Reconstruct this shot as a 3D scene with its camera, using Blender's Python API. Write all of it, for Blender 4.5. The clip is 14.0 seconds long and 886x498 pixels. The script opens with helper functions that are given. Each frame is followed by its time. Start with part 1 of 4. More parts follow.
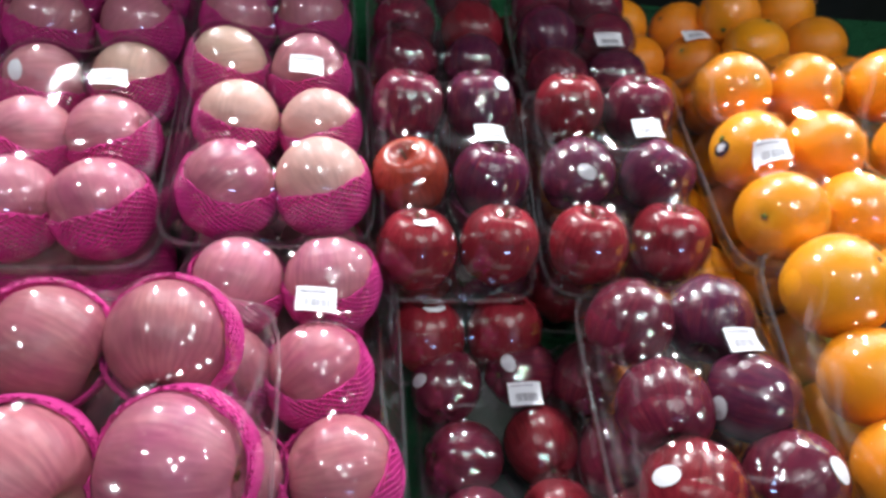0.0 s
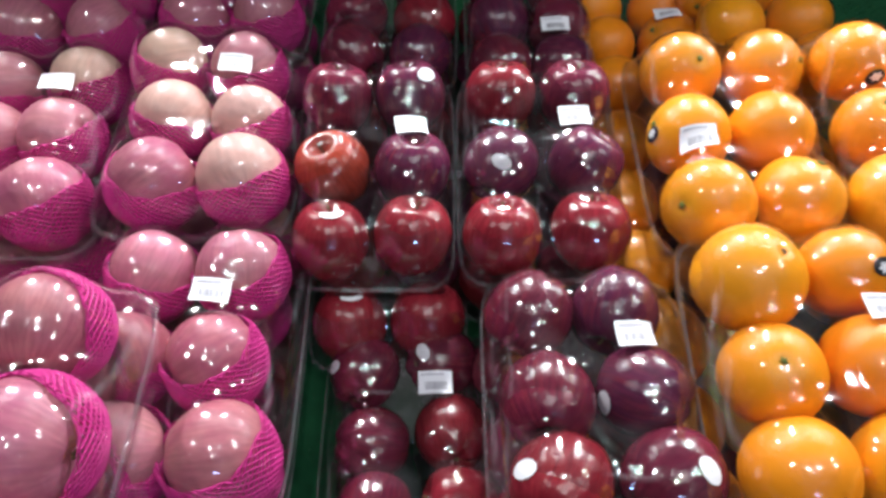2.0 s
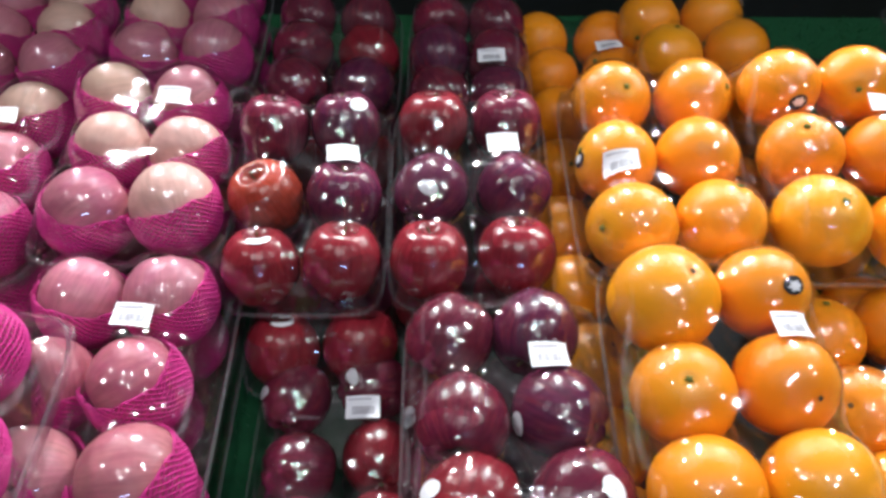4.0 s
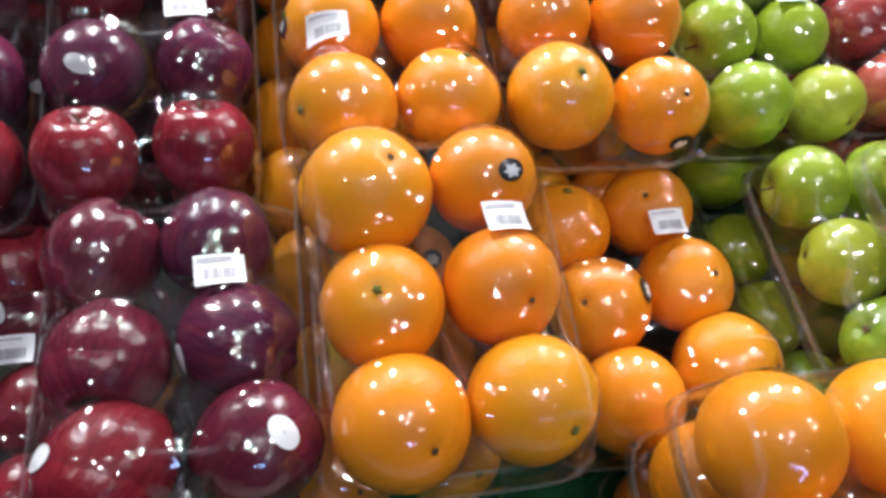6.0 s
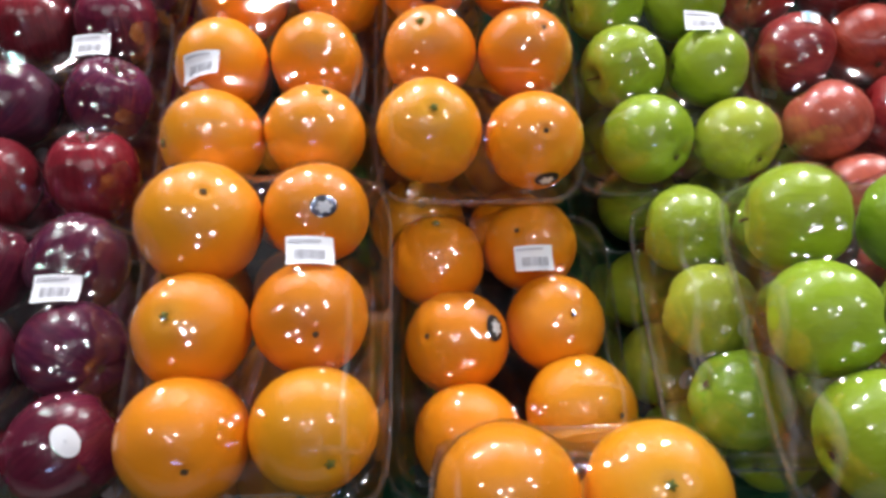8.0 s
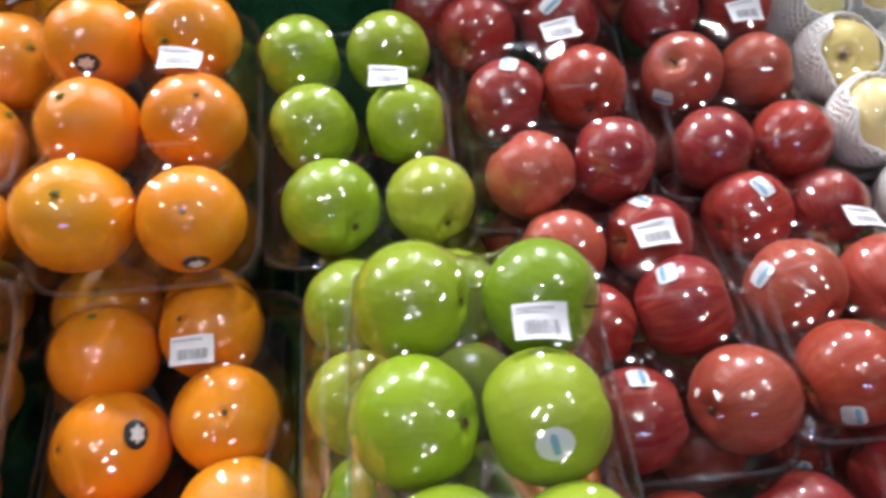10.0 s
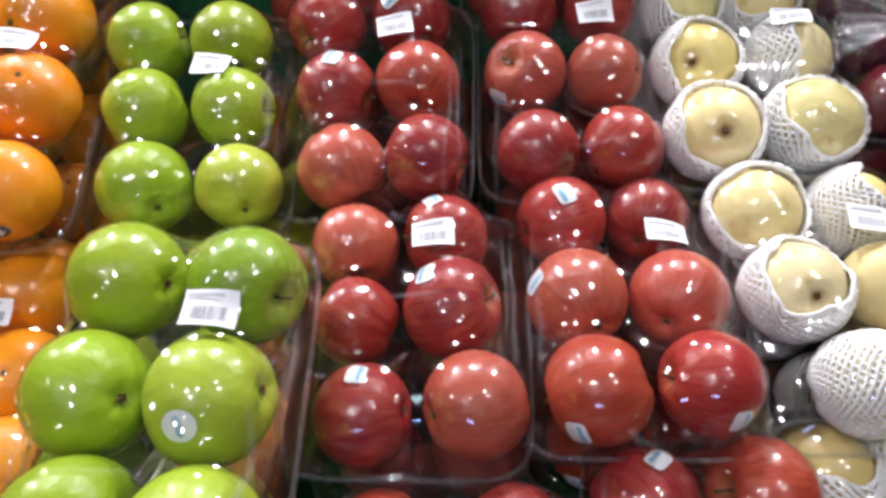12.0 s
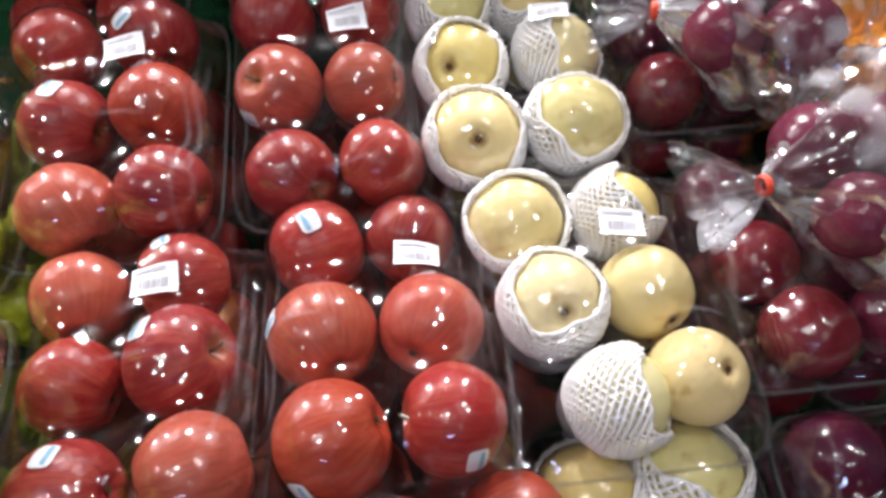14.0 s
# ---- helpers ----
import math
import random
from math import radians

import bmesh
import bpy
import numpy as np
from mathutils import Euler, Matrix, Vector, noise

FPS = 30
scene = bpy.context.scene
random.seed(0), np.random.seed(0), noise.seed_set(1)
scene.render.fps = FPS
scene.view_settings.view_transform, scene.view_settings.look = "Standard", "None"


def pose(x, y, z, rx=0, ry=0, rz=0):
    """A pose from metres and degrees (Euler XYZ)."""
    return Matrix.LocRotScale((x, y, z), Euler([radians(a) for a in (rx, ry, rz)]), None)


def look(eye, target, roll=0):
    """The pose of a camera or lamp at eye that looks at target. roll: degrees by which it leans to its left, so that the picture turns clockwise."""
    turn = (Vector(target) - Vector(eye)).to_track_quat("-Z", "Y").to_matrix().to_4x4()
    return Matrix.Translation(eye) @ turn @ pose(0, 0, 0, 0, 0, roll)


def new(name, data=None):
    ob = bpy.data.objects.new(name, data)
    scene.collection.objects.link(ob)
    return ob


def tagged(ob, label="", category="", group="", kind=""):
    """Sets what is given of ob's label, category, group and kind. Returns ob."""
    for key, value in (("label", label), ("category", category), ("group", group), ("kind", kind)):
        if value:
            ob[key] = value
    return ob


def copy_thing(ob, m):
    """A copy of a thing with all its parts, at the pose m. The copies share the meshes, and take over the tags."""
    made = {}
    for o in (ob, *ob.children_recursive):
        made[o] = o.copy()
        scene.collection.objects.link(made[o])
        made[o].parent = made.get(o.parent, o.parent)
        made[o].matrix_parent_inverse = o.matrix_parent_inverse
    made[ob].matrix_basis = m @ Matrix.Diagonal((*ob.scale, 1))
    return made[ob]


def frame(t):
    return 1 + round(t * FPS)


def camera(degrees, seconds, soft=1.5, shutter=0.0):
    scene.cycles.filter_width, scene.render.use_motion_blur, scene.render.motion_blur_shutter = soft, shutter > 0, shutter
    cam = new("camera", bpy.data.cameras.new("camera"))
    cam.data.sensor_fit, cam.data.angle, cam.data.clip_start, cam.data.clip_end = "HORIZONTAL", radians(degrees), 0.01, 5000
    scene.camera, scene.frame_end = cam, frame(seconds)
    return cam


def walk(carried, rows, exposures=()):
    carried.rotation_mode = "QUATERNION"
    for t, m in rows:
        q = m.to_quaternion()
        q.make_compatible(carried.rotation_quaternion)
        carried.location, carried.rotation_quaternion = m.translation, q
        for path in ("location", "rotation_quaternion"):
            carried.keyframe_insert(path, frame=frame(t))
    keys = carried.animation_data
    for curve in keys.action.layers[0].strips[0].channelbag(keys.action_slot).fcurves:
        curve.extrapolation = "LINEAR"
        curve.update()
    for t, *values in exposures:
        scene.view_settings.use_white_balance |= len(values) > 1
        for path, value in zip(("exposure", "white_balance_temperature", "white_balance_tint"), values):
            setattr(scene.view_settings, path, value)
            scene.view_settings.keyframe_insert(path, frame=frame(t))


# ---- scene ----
cam = camera(63.3, 14.0, soft=3.1, shutter=0.4)
# seconds, then the camera's place in metres and its turn in degrees
ROWS = [
    (0, -0.7358, -0.5526, 1.3399, 58.25, -5.32, -6.96),
    (0.5, -0.6744, -0.5586, 1.3465, 56.63, -4.16, -1.45),
    (1, -0.6198, -0.5598, 1.35, 56.04, -2.69, -2.06),
    (1.5, -0.5866, -0.5596, 1.3555, 55.73, -1.47, -0.66),
    (2, -0.5567, -0.5683, 1.3654, 56.28, -1.09, -0.63),
    (2.2, -0.5518, -0.5744, 1.3681, 57.05, -1.3, -0.36),
    (4.3, -0.4598, -0.5836, 1.3549, 59.33, -0.24, -0.74),
    (4.5, -0.4453, -0.5753, 1.3473, 57.54, -0.29, -2.38),
    (5, -0.3882, -0.5534, 1.3241, 54.19, -2.7, -5.55),
    (5.5, -0.3526, -0.5183, 1.32, 53.97, -4.23, -8.38),
    (6, -0.3309, -0.4977, 1.2899, 52.34, -4.5, -11.53),
    (6.5, -0.2812, -0.4858, 1.299, 51.55, -5.12, -11.37),
    (7, -0.2058, -0.5036, 1.313, 52.27, -4.84, -6.32),
    (7.2, -0.1898, -0.5119, 1.3159, 52.15, -4.14, -4.78),
    (9.3, 0.0904, -0.5273, 1.3311, 53.56, 3.79, 0.47),
    (9.5, 0.1142, -0.5155, 1.3263, 53.57, 2.66, -0.58),
    (10, 0.1704, -0.4652, 1.3252, 54.25, 2.14, -4.98),
    (10.5, 0.2136, -0.447, 1.3241, 54.09, 1.77, -7.41),
    (11, 0.3024, -0.4567, 1.3246, 54.12, 1.87, -0.86),
    (11.5, 0.3804, -0.4598, 1.3211, 54.03, 3.07, 0.5),
    (12, 0.4142, -0.4743, 1.319, 53.9, 2.75, 2.65),
    (12.5, 0.4674, -0.4902, 1.3108, 53.55, 2.66, 4.45),
    (13, 0.5113, -0.4741, 1.3062, 52.01, 5.11, 3.02),
    (13.5, 0.5507, -0.4413, 1.311, 52.75, 4.56, -2.37),
    (14, 0.5633, -0.421, 1.3043, 53.14, 3.84, -4.6),
]
walk(cam, [(t, pose(x, y, z, rx, ry, rz)) for t, x, y, z, rx, ry, rz in ROWS],
     exposures=[(0, 0.6, 6450, 6), (4.3, 0.58, 6450, 6), (5.5, 0.42, 6450, 7), (7.2, 0.05, 6500, 9), (9.5, 0.0, 6500, 10),
                (10.5, 0.12, 6450, 10), (12.5, 0.26, 6600, 11), (14, 0.27, 6750, 12)])
LAMP_POWER = 31.0

# ---- light ----
world = bpy.data.worlds.new("store_air")
scene.world = world
world.use_nodes = True
world.node_tree.nodes["Background"].inputs[0].default_value = (0.9, 0.92, 1.0, 1)
world.node_tree.nodes["Background"].inputs[1].default_value = 0.02

SLOPE = 22.0
DECK = pose(0, 0, 1.0, SLOPE, 0, 0)      # the display's own frame: u along it, v up its slope, w off it
MAT_W = -0.18
CEILING = 3.3
rng = random.Random(7)


# ---- materials ----
def material(name):
    m = bpy.data.materials.new(name)
    m.use_nodes = True
    nt = m.node_tree
    bsdf = nt.nodes["Principled BSDF"]
    return m, nt, bsdf


def node(nt, kind, **sockets):
    n = nt.nodes.new(kind)
    for key, value in sockets.items():
        n.inputs[key.replace("_", " ")].default_value = value
    return n


def ramp(nt, fac, stops):
    n = nt.nodes.new("ShaderNodeValToRGB")
    el = n.color_ramp.elements
    el[0].position, el[0].color = stops[0][0], (*stops[0][1], 1)
    el[1].position, el[1].color = stops[-1][0], (*stops[-1][1], 1)
    for p, c in stops[1:-1]:
        e = el.new(p)
        e.color = (*c, 1)
    nt.links.new(fac, n.inputs[0])
    return n.outputs[0]


def mix(nt, a, b, fac, mode="MIX"):
    n = nt.nodes.new("ShaderNodeMix")
    n.data_type, n.blend_type = "RGBA", mode
    for sock, value in ((n.inputs[0], fac), (n.inputs[6], a), (n.inputs[7], b)):
        if isinstance(value, (int, float)):
            sock.default_value = value
        elif isinstance(value, tuple):
            sock.default_value = (*value, 1)
        else:
            nt.links.new(value, sock)
    return n.outputs[2]


def shifted(nt, stretch=(1, 1, 1)):
    """Object coordinates, moved by each object's own random number."""
    tc = nt.nodes.new("ShaderNodeTexCoord")
    info = nt.nodes.new("ShaderNodeObjectInfo")
    mul = nt.nodes.new("ShaderNodeMath")
    mul.operation = "MULTIPLY"
    mul.inputs[1].default_value = 37.0
    nt.links.new(info.outputs["Random"], mul.inputs[0])
    mp = node(nt, "ShaderNodeMapping", Scale=stretch)
    add = nt.nodes.new("ShaderNodeVectorMath")
    nt.links.new(tc.outputs["Object"], mp.inputs["Vector"])
    nt.links.new(mp.outputs[0], add.inputs[0])
    nt.links.new(mul.outputs[0], add.inputs[1])
    return add.outputs[0], info


def noise_tex(nt, vec, scale, detail=3.0, rough=0.55):
    n = node(nt, "ShaderNodeTexNoise", Scale=scale, Detail=detail, Roughness=rough)
    nt.links.new(vec, n.inputs["Vector"])
    return n.outputs["Fac"]


def bump(nt, bsdf, height, strength, dist=0.002):
    b = node(nt, "ShaderNodeBump", Strength=strength, Distance=dist)
    nt.links.new(height, b.inputs["Height"])
    nt.links.new(b.outputs[0], bsdf.inputs["Normal"])


def scaled(nt, value, by):
    n = nt.nodes.new("ShaderNodeMath")
    n.operation = "MULTIPLY"
    n.inputs[1].default_value = by
    nt.links.new(value, n.inputs[0])
    return n.outputs[0]


def skin(name, blush, pale, streak, speck, rough, pores=0.0, speck_scale=26.0, speck_edge=0.68, blotch=None, stripe=None, ends=None, eye=None):
    """A fruit's skin: the object's own colour with a broad blush, streaks from stem to blossom end and fine specks.
    stripe: (colour, amount) of lighter stripes; ends and eye: (colour, amount, reach) of the ground colour round the stem and of russet round the blossom end."""
    m, nt, bsdf = material(name)
    vec, info = shifted(nt)
    tc = nt.nodes.new("ShaderNodeTexCoord")
    own = info.outputs["Color"]
    broad = ramp(nt, noise_tex(nt, vec, 1.1, 2), [(0.28, (0, 0, 0)), (0.78, (1, 1, 1))])
    col = mix(nt, own, pale, scaled(nt, broad, blush))
    # meridians: the direction round the stem, with a little of the height
    flat = node(nt, "ShaderNodeVectorMath")
    flat.operation = "MULTIPLY"
    flat.inputs[1].default_value = (1, 1, 0)
    nt.links.new(tc.outputs["Object"], flat.inputs[0])
    unit = nt.nodes.new("ShaderNodeVectorMath")
    unit.operation = "NORMALIZE"
    nt.links.new(flat.outputs[0], unit.inputs[0])
    high = nt.nodes.new("ShaderNodeVectorMath")
    high.operation = "MULTIPLY_ADD"
    high.inputs[1].default_value = (0.16, 0.16, 0.16)
    nt.links.new(vec, high.inputs[0])
    nt.links.new(unit.outputs[0], high.inputs[2])
    round_stem = high.outputs[0]
    if stripe:
        wide = ramp(nt, noise_tex(nt, round_stem, 5.5, 3, 0.65), [(0.40, (0, 0, 0)), (0.74, (1, 1, 1))])
        patchy = ramp(nt, noise_tex(nt, vec, 1.6, 1), [(0.35, (0.15, 0.15, 0.15)), (0.65, (1, 1, 1))])
        col = mix(nt, col, stripe[0], scaled(nt, mix(nt, wide, patchy, 1.0, "MULTIPLY"), stripe[1]))
    lines = ramp(nt, noise_tex(nt, round_stem, 11.0, 3, 0.6), [(0.34, (1 - streak,) * 3), (0.62, (1, 1, 1))])
    col = mix(nt, col, lines, 1.0, "MULTIPLY")
    dots = ramp(nt, noise_tex(nt, vec, speck_scale, 1), [(speck_edge, (0, 0, 0)), (speck_edge + 0.05, (1, 1, 1))])
    col = mix(nt, col, speck, scaled(nt, dots, 0.3))
    if blotch:
        marks = ramp(nt, noise_tex(nt, vec, 2.6, 4, 0.6), [(0.57, (0, 0, 0)), (0.70, (0.8, 0.8, 0.8))])
        col = mix(nt, col, blotch, marks)
    height = nt.nodes.new("ShaderNodeSeparateXYZ")
    nt.links.new(tc.outputs["Object"], height.inputs[0])
    away = nt.nodes.new("ShaderNodeVectorMath")
    away.operation = "LENGTH"
    nt.links.new(flat.outputs[0], away.inputs[0])
    ragged = nt.nodes.new("ShaderNodeMath")
    ragged.operation = "MULTIPLY_ADD"
    ragged.inputs[1].default_value = 0.30
    nt.links.new(noise_tex(nt, vec, 3.0, 3), ragged.inputs[0])
    nt.links.new(away.outputs["Value"], ragged.inputs[2])
    for patch_of, sign in ((ends, 1.0), (eye, -1.0)):
        if patch_of:
            tint, amount, reach = patch_of
            near = ramp(nt, ragged.outputs[0], [(0.12 + reach * 0.25, (1, 1, 1)), (0.15 + reach, (0, 0, 0))])
            half = ramp(nt, scaled(nt, height.outputs["Z"], sign), [(0.2, (0, 0, 0)), (0.4, (1, 1, 1))])
            col = mix(nt, col, tint, scaled(nt, mix(nt, near, half, 1.0, "MULTIPLY"), amount))
    nt.links.new(col, bsdf.inputs["Base Color"])
    bsdf.inputs["Roughness"].default_value = rough
    bsdf.inputs["Specular IOR Level"].default_value = 0.45
    if pores:
        v = node(nt, "ShaderNodeTexVoronoi", Scale=30.0)
        nt.links.new(vec, v.inputs["Vector"])
        bump(nt, bsdf, v.outputs["Distance"], pores, 0.02)
    else:
        bump(nt, bsdf, noise_tex(nt, vec, 4.0, 1), 0.05, 0.05)
    return m


SKIN = {
    "pink": skin("pink_apple_skin", 0.42, (0.64, 0.34, 0.28), 0.22, (0.75, 0.5, 0.4), 0.42, stripe=((0.66, 0.30, 0.25), 0.28), ends=((0.62, 0.46, 0.22), 0.5, 0.5)),
    "dark": skin("dark_red_apple_skin", 0.25, (0.22, 0.022, 0.025), 0.32, (0.34, 0.10, 0.09), 0.27, stripe=((0.26, 0.030, 0.030), 0.5), ends=((0.30, 0.06, 0.03), 0.2, 0.3)),
    "gala": skin("red_apple_skin", 0.28, (0.60, 0.15, 0.085), 0.22, (0.68, 0.36, 0.18), 0.36, stripe=((0.66, 0.20, 0.10), 0.42), ends=((0.66, 0.34, 0.12), 0.4, 0.4)),
    "orange": skin("orange_peel", 0.40, (0.92, 0.35, 0.010), 0.03, (0.70, 0.20, 0.006), 0.36, 0.10, 18.0, 0.72, ends=((0.72, 0.42, 0.02), 0.35, 0.5)),
    "green": skin("green_apple_skin", 0.40, (0.44, 0.54, 0.05), 0.10, (0.62, 0.68, 0.28), 0.36, 0.0, 20.0, 0.66, stripe=((0.40, 0.54, 0.05), 0.4), ends=((0.52, 0.56, 0.12), 0.5, 0.5)),
    "pear": skin("yellow_pear_skin", 0.3, (0.84, 0.66, 0.26), 0.06, (0.42, 0.26, 0.08), 0.38, 0.0, 16.0, 0.66, (0.60, 0.40, 0.14), eye=((0.32, 0.17, 0.055), 0.75, 0.26)),
    "plum": skin("dark_plum_skin", 0.30, (0.24, 0.03, 0.03), 0.2, (0.3, 0.1, 0.12), 0.26),
}
TONE = {
    # p: a deeper rose, also darkened to paint in shade on the front trays.
    "pink": {"m": (0.51, 0.155, 0.235), "l": (0.72, 0.46, 0.38), "d": (0.43, 0.085, 0.185), "p": (0.39, 0.085, 0.145)},
    "dark": {"m": (0.135, 0.014, 0.042), "l": (0.38, 0.05, 0.026), "d": (0.095, 0.015, 0.055), "r": (0.23, 0.013, 0.026)},
    "gala": {"m": (0.37, 0.014, 0.018), "l": (0.50, 0.085, 0.055), "d": (0.29, 0.004, 0.018), "o": (0.45, 0.042, 0.020)},
    "orange": {"m": (0.90, 0.29, 0.007), "l": (0.92, 0.36, 0.010), "d": (0.76, 0.22, 0.004)},
    "green": {"m": (0.30, 0.435, 0.012), "l": (0.45, 0.56, 0.035), "d": (0.21, 0.38, 0.010)},
    "pear": {"m": (0.90, 0.79, 0.36), "l": (0.90, 0.83, 0.46), "d": (0.86, 0.68, 0.25)},
    "plum": {"m": (0.13, 0.012, 0.040), "l": (0.24, 0.018, 0.03), "d": (0.08, 0.008, 0.035), "b": (0.15, 0.026, 0.055)},
}


def plain(name, color, rough, spec=0.5, grain=0.0, scale=40.0, metal=0.0):
    m, nt, bsdf = material(name)
    vec, _ = shifted(nt)
    if grain:
        f = noise_tex(nt, vec, scale, 4)
        col = mix(nt, tuple(c * (1 - grain) for c in color), tuple(min(1, c * (1 + grain)) for c in color), f)
        nt.links.new(col, bsdf.inputs["Base Color"])
        bump(nt, bsdf, f, 0.15, 0.002)
    else:
        bsdf.inputs["Base Color"].default_value = (*color, 1)
    bsdf.inputs["Roughness"].default_value = rough
    bsdf.inputs["Specular IOR Level"].default_value = spec
    bsdf.inputs["Metallic"].default_value = metal
    return m


def clear_film(name, wrinkle, scale, haze, gain, rough=0.04, crease_depth=0.35, fold_haze=0.0):
    """Thin clear plastic: it lets light straight through, shines by its angle, and its creases are a little milky."""
    m = bpy.data.materials.new(name)
    m.use_nodes = True
    nt = m.node_tree
    nt.nodes.remove(nt.nodes["Principled BSDF"])
    out = nt.nodes["Material Output"]
    vec, _ = shifted(nt, (1, 1, 1))
    f1 = noise_tex(nt, vec, scale, 0.0)
    f2 = noise_tex(nt, vec, scale * 2.3, 0.0)
    s = nt.nodes.new("ShaderNodeMath")
    s.operation = "MULTIPLY_ADD"
    s.inputs[1].default_value = 0.25
    nt.links.new(f2, s.inputs[0])
    nt.links.new(f1, s.inputs[2])
    b = node(nt, "ShaderNodeBump", Strength=wrinkle, Distance=0.004)
    nt.links.new(s.outputs[0], b.inputs["Height"])
    # straight creases, pulled along the pack, in patches
    pull, _ = shifted(nt, (150, 11, 60))
    lines = ramp(nt, noise_tex(nt, pull, 1.0, 1), [(0.52, (0, 0, 0)), (0.60, (1, 1, 1)), (0.68, (0, 0, 0))])
    patch = ramp(nt, noise_tex(nt, vec, 14.0, 1), [(0.55, (0, 0, 0)), (0.66, (1, 1, 1))])
    where = mix(nt, lines, patch, 1.0, "MULTIPLY")
    b2 = node(nt, "ShaderNodeBump", Strength=crease_depth, Distance=0.0012)
    nt.links.new(where, b2.inputs["Height"])
    nt.links.new(b.outputs[0], b2.inputs["Normal"])
    b = b2
    clear = node(nt, "ShaderNodeBsdfTransparent", Color=(0.95, 0.95, 0.955, 1))
    milk = node(nt, "ShaderNodeBsdfDiffuse", Color=(0.85, 0.86, 0.9, 1))
    shine = node(nt, "ShaderNodeBsdfGlossy", Color=(1, 1, 1, 1), Roughness=rough)
    nt.links.new(b.outputs[0], shine.inputs["Normal"])
    facing = node(nt, "ShaderNodeLayerWeight", Blend=0.5)
    nt.links.new(b.outputs[0], facing.inputs["Normal"])
    steep = nt.nodes.new("ShaderNodeMath")
    steep.operation = "POWER"
    steep.inputs[1].default_value = 4.0
    nt.links.new(facing.outputs["Facing"], steep.inputs[0])
    g = nt.nodes.new("ShaderNodeMath")
    g.operation, g.use_clamp = "MULTIPLY_ADD", True
    g.inputs[1].default_value, g.inputs[2].default_value = 0.75, gain * 0.055
    nt.links.new(steep.outputs[0], g.inputs[0])
    crease = ramp(nt, f1, [(0.5, (haze * 0.05,) * 3), (0.78, (haze,) * 3)])
    m1, m2 = nt.nodes.new("ShaderNodeMixShader"), nt.nodes.new("ShaderNodeMixShader")
    folded = nt.nodes.new("ShaderNodeAttribute")
    folded.attribute_name = "fold"
    cloudy = nt.nodes.new("ShaderNodeMath")
    cloudy.operation, cloudy.use_clamp = "MULTIPLY_ADD", True
    cloudy.inputs[1].default_value = fold_haze
    nt.links.new(folded.outputs["Fac"], cloudy.inputs[0])
    nt.links.new(crease, cloudy.inputs[2])
    nt.links.new(cloudy.outputs[0], m1.inputs[0])
    nt.links.new(clear.outputs[0], m1.inputs[1])
    nt.links.new(milk.outputs[0], m1.inputs[2])
    nt.links.new(g.outputs[0], m2.inputs[0])
    nt.links.new(m1.outputs[0], m2.inputs[1])
    nt.links.new(shine.outputs[0], m2.inputs[2])
    nt.links.new(m2.outputs[0], out.inputs[0])
    return m


FILM = clear_film("cling_film", 0.20, 30.0, 0.009, 1.35, 0.07, 0.13, 0.16)
# The slack film's raised haze paints in glare over dark apples and plums.
SLACK = clear_film("slack_cling_film", 0.45, 34.0, 0.022, 2.1, 0.07, 0.45, 0.16)
TRAY = clear_film("clear_tray_plastic", 0.10, 25.0, 0.002, 1.8, 0.05, 0.1, 0.06)
BAG = clear_film("clear_bag_plastic", 1.0, 42.0, 0.46, 3.0, 0.07, 0.9)
BAGTAIL = clear_film("gathered_bag_plastic", 0.35, 22.0, 0.50, 1.3, 0.10)
PAPER = plain("white_label_paper", (0.82, 0.83, 0.86), 0.45, 0.4, 0.03, 60)
INK = plain("grey_print", (0.34, 0.34, 0.37), 0.6)
FAINT = plain("pale_print", (0.50, 0.50, 0.54), 0.6)
STICK = plain("white_sticker_paper", (0.80, 0.82, 0.84), 0.35, 0.5, 0.04, 3)
BLUE = plain("blue_print", (0.25, 0.48, 0.66), 0.4)
BLACK = plain("black_print", (0.02, 0.02, 0.025), 0.35)
STEM = plain("brown_stem", (0.12, 0.07, 0.03), 0.8, 0.2, 0.4, 8)
BUTTON = plain("green_button", (0.14, 0.16, 0.03), 0.8, 0.2, 0.3, 8)
PINKNET = plain("pink_foam", (0.62, 0.032, 0.255), 0.65, 0.3, 0.2, 12)
WHITENET = plain("white_foam", (0.94, 0.935, 0.92), 0.7, 0.3, 0.06, 12)
TIE = plain("red_tie", (0.75, 0.06, 0.02), 0.4)
RISER = plain("black_plastic", (0.015, 0.015, 0.017), 0.5, 0.4, 0.3, 30)
WALLPAINT = plain("grey_wall_paint", (0.09, 0.09, 0.10), 0.7, 0.3, 0.06, 3)
CEILPAINT = plain("grey_ceiling_paint", (0.06, 0.06, 0.065), 0.8, 0.3, 0.1, 3)
FLOORTILE = plain("grey_floor_tile", (0.30, 0.29, 0.28), 0.3, 0.5, 0.08, 3)
WOOD = plain("dark_stained_board", (0.05, 0.035, 0.025), 0.5, 0.4, 0.35, 6)


def turf_material():
    m, nt, bsdf = material("green_turf")
    geo = nt.nodes.new("ShaderNodeNewGeometry")
    col = ramp(nt, geo.outputs["Random Per Island"], [(0.0, (0.005, 0.05, 0.018)), (0.6, (0.010, 0.10, 0.034)), (1.0, (0.025, 0.17, 0.055))])
    nt.links.new(col, bsdf.inputs["Base Color"])
    bsdf.inputs["Roughness"].default_value = 0.5
    return m


TURF = turf_material()
MAT = plain("turf_backing", (0.007, 0.06, 0.022), 0.9, 0.2, 0.4, 60)


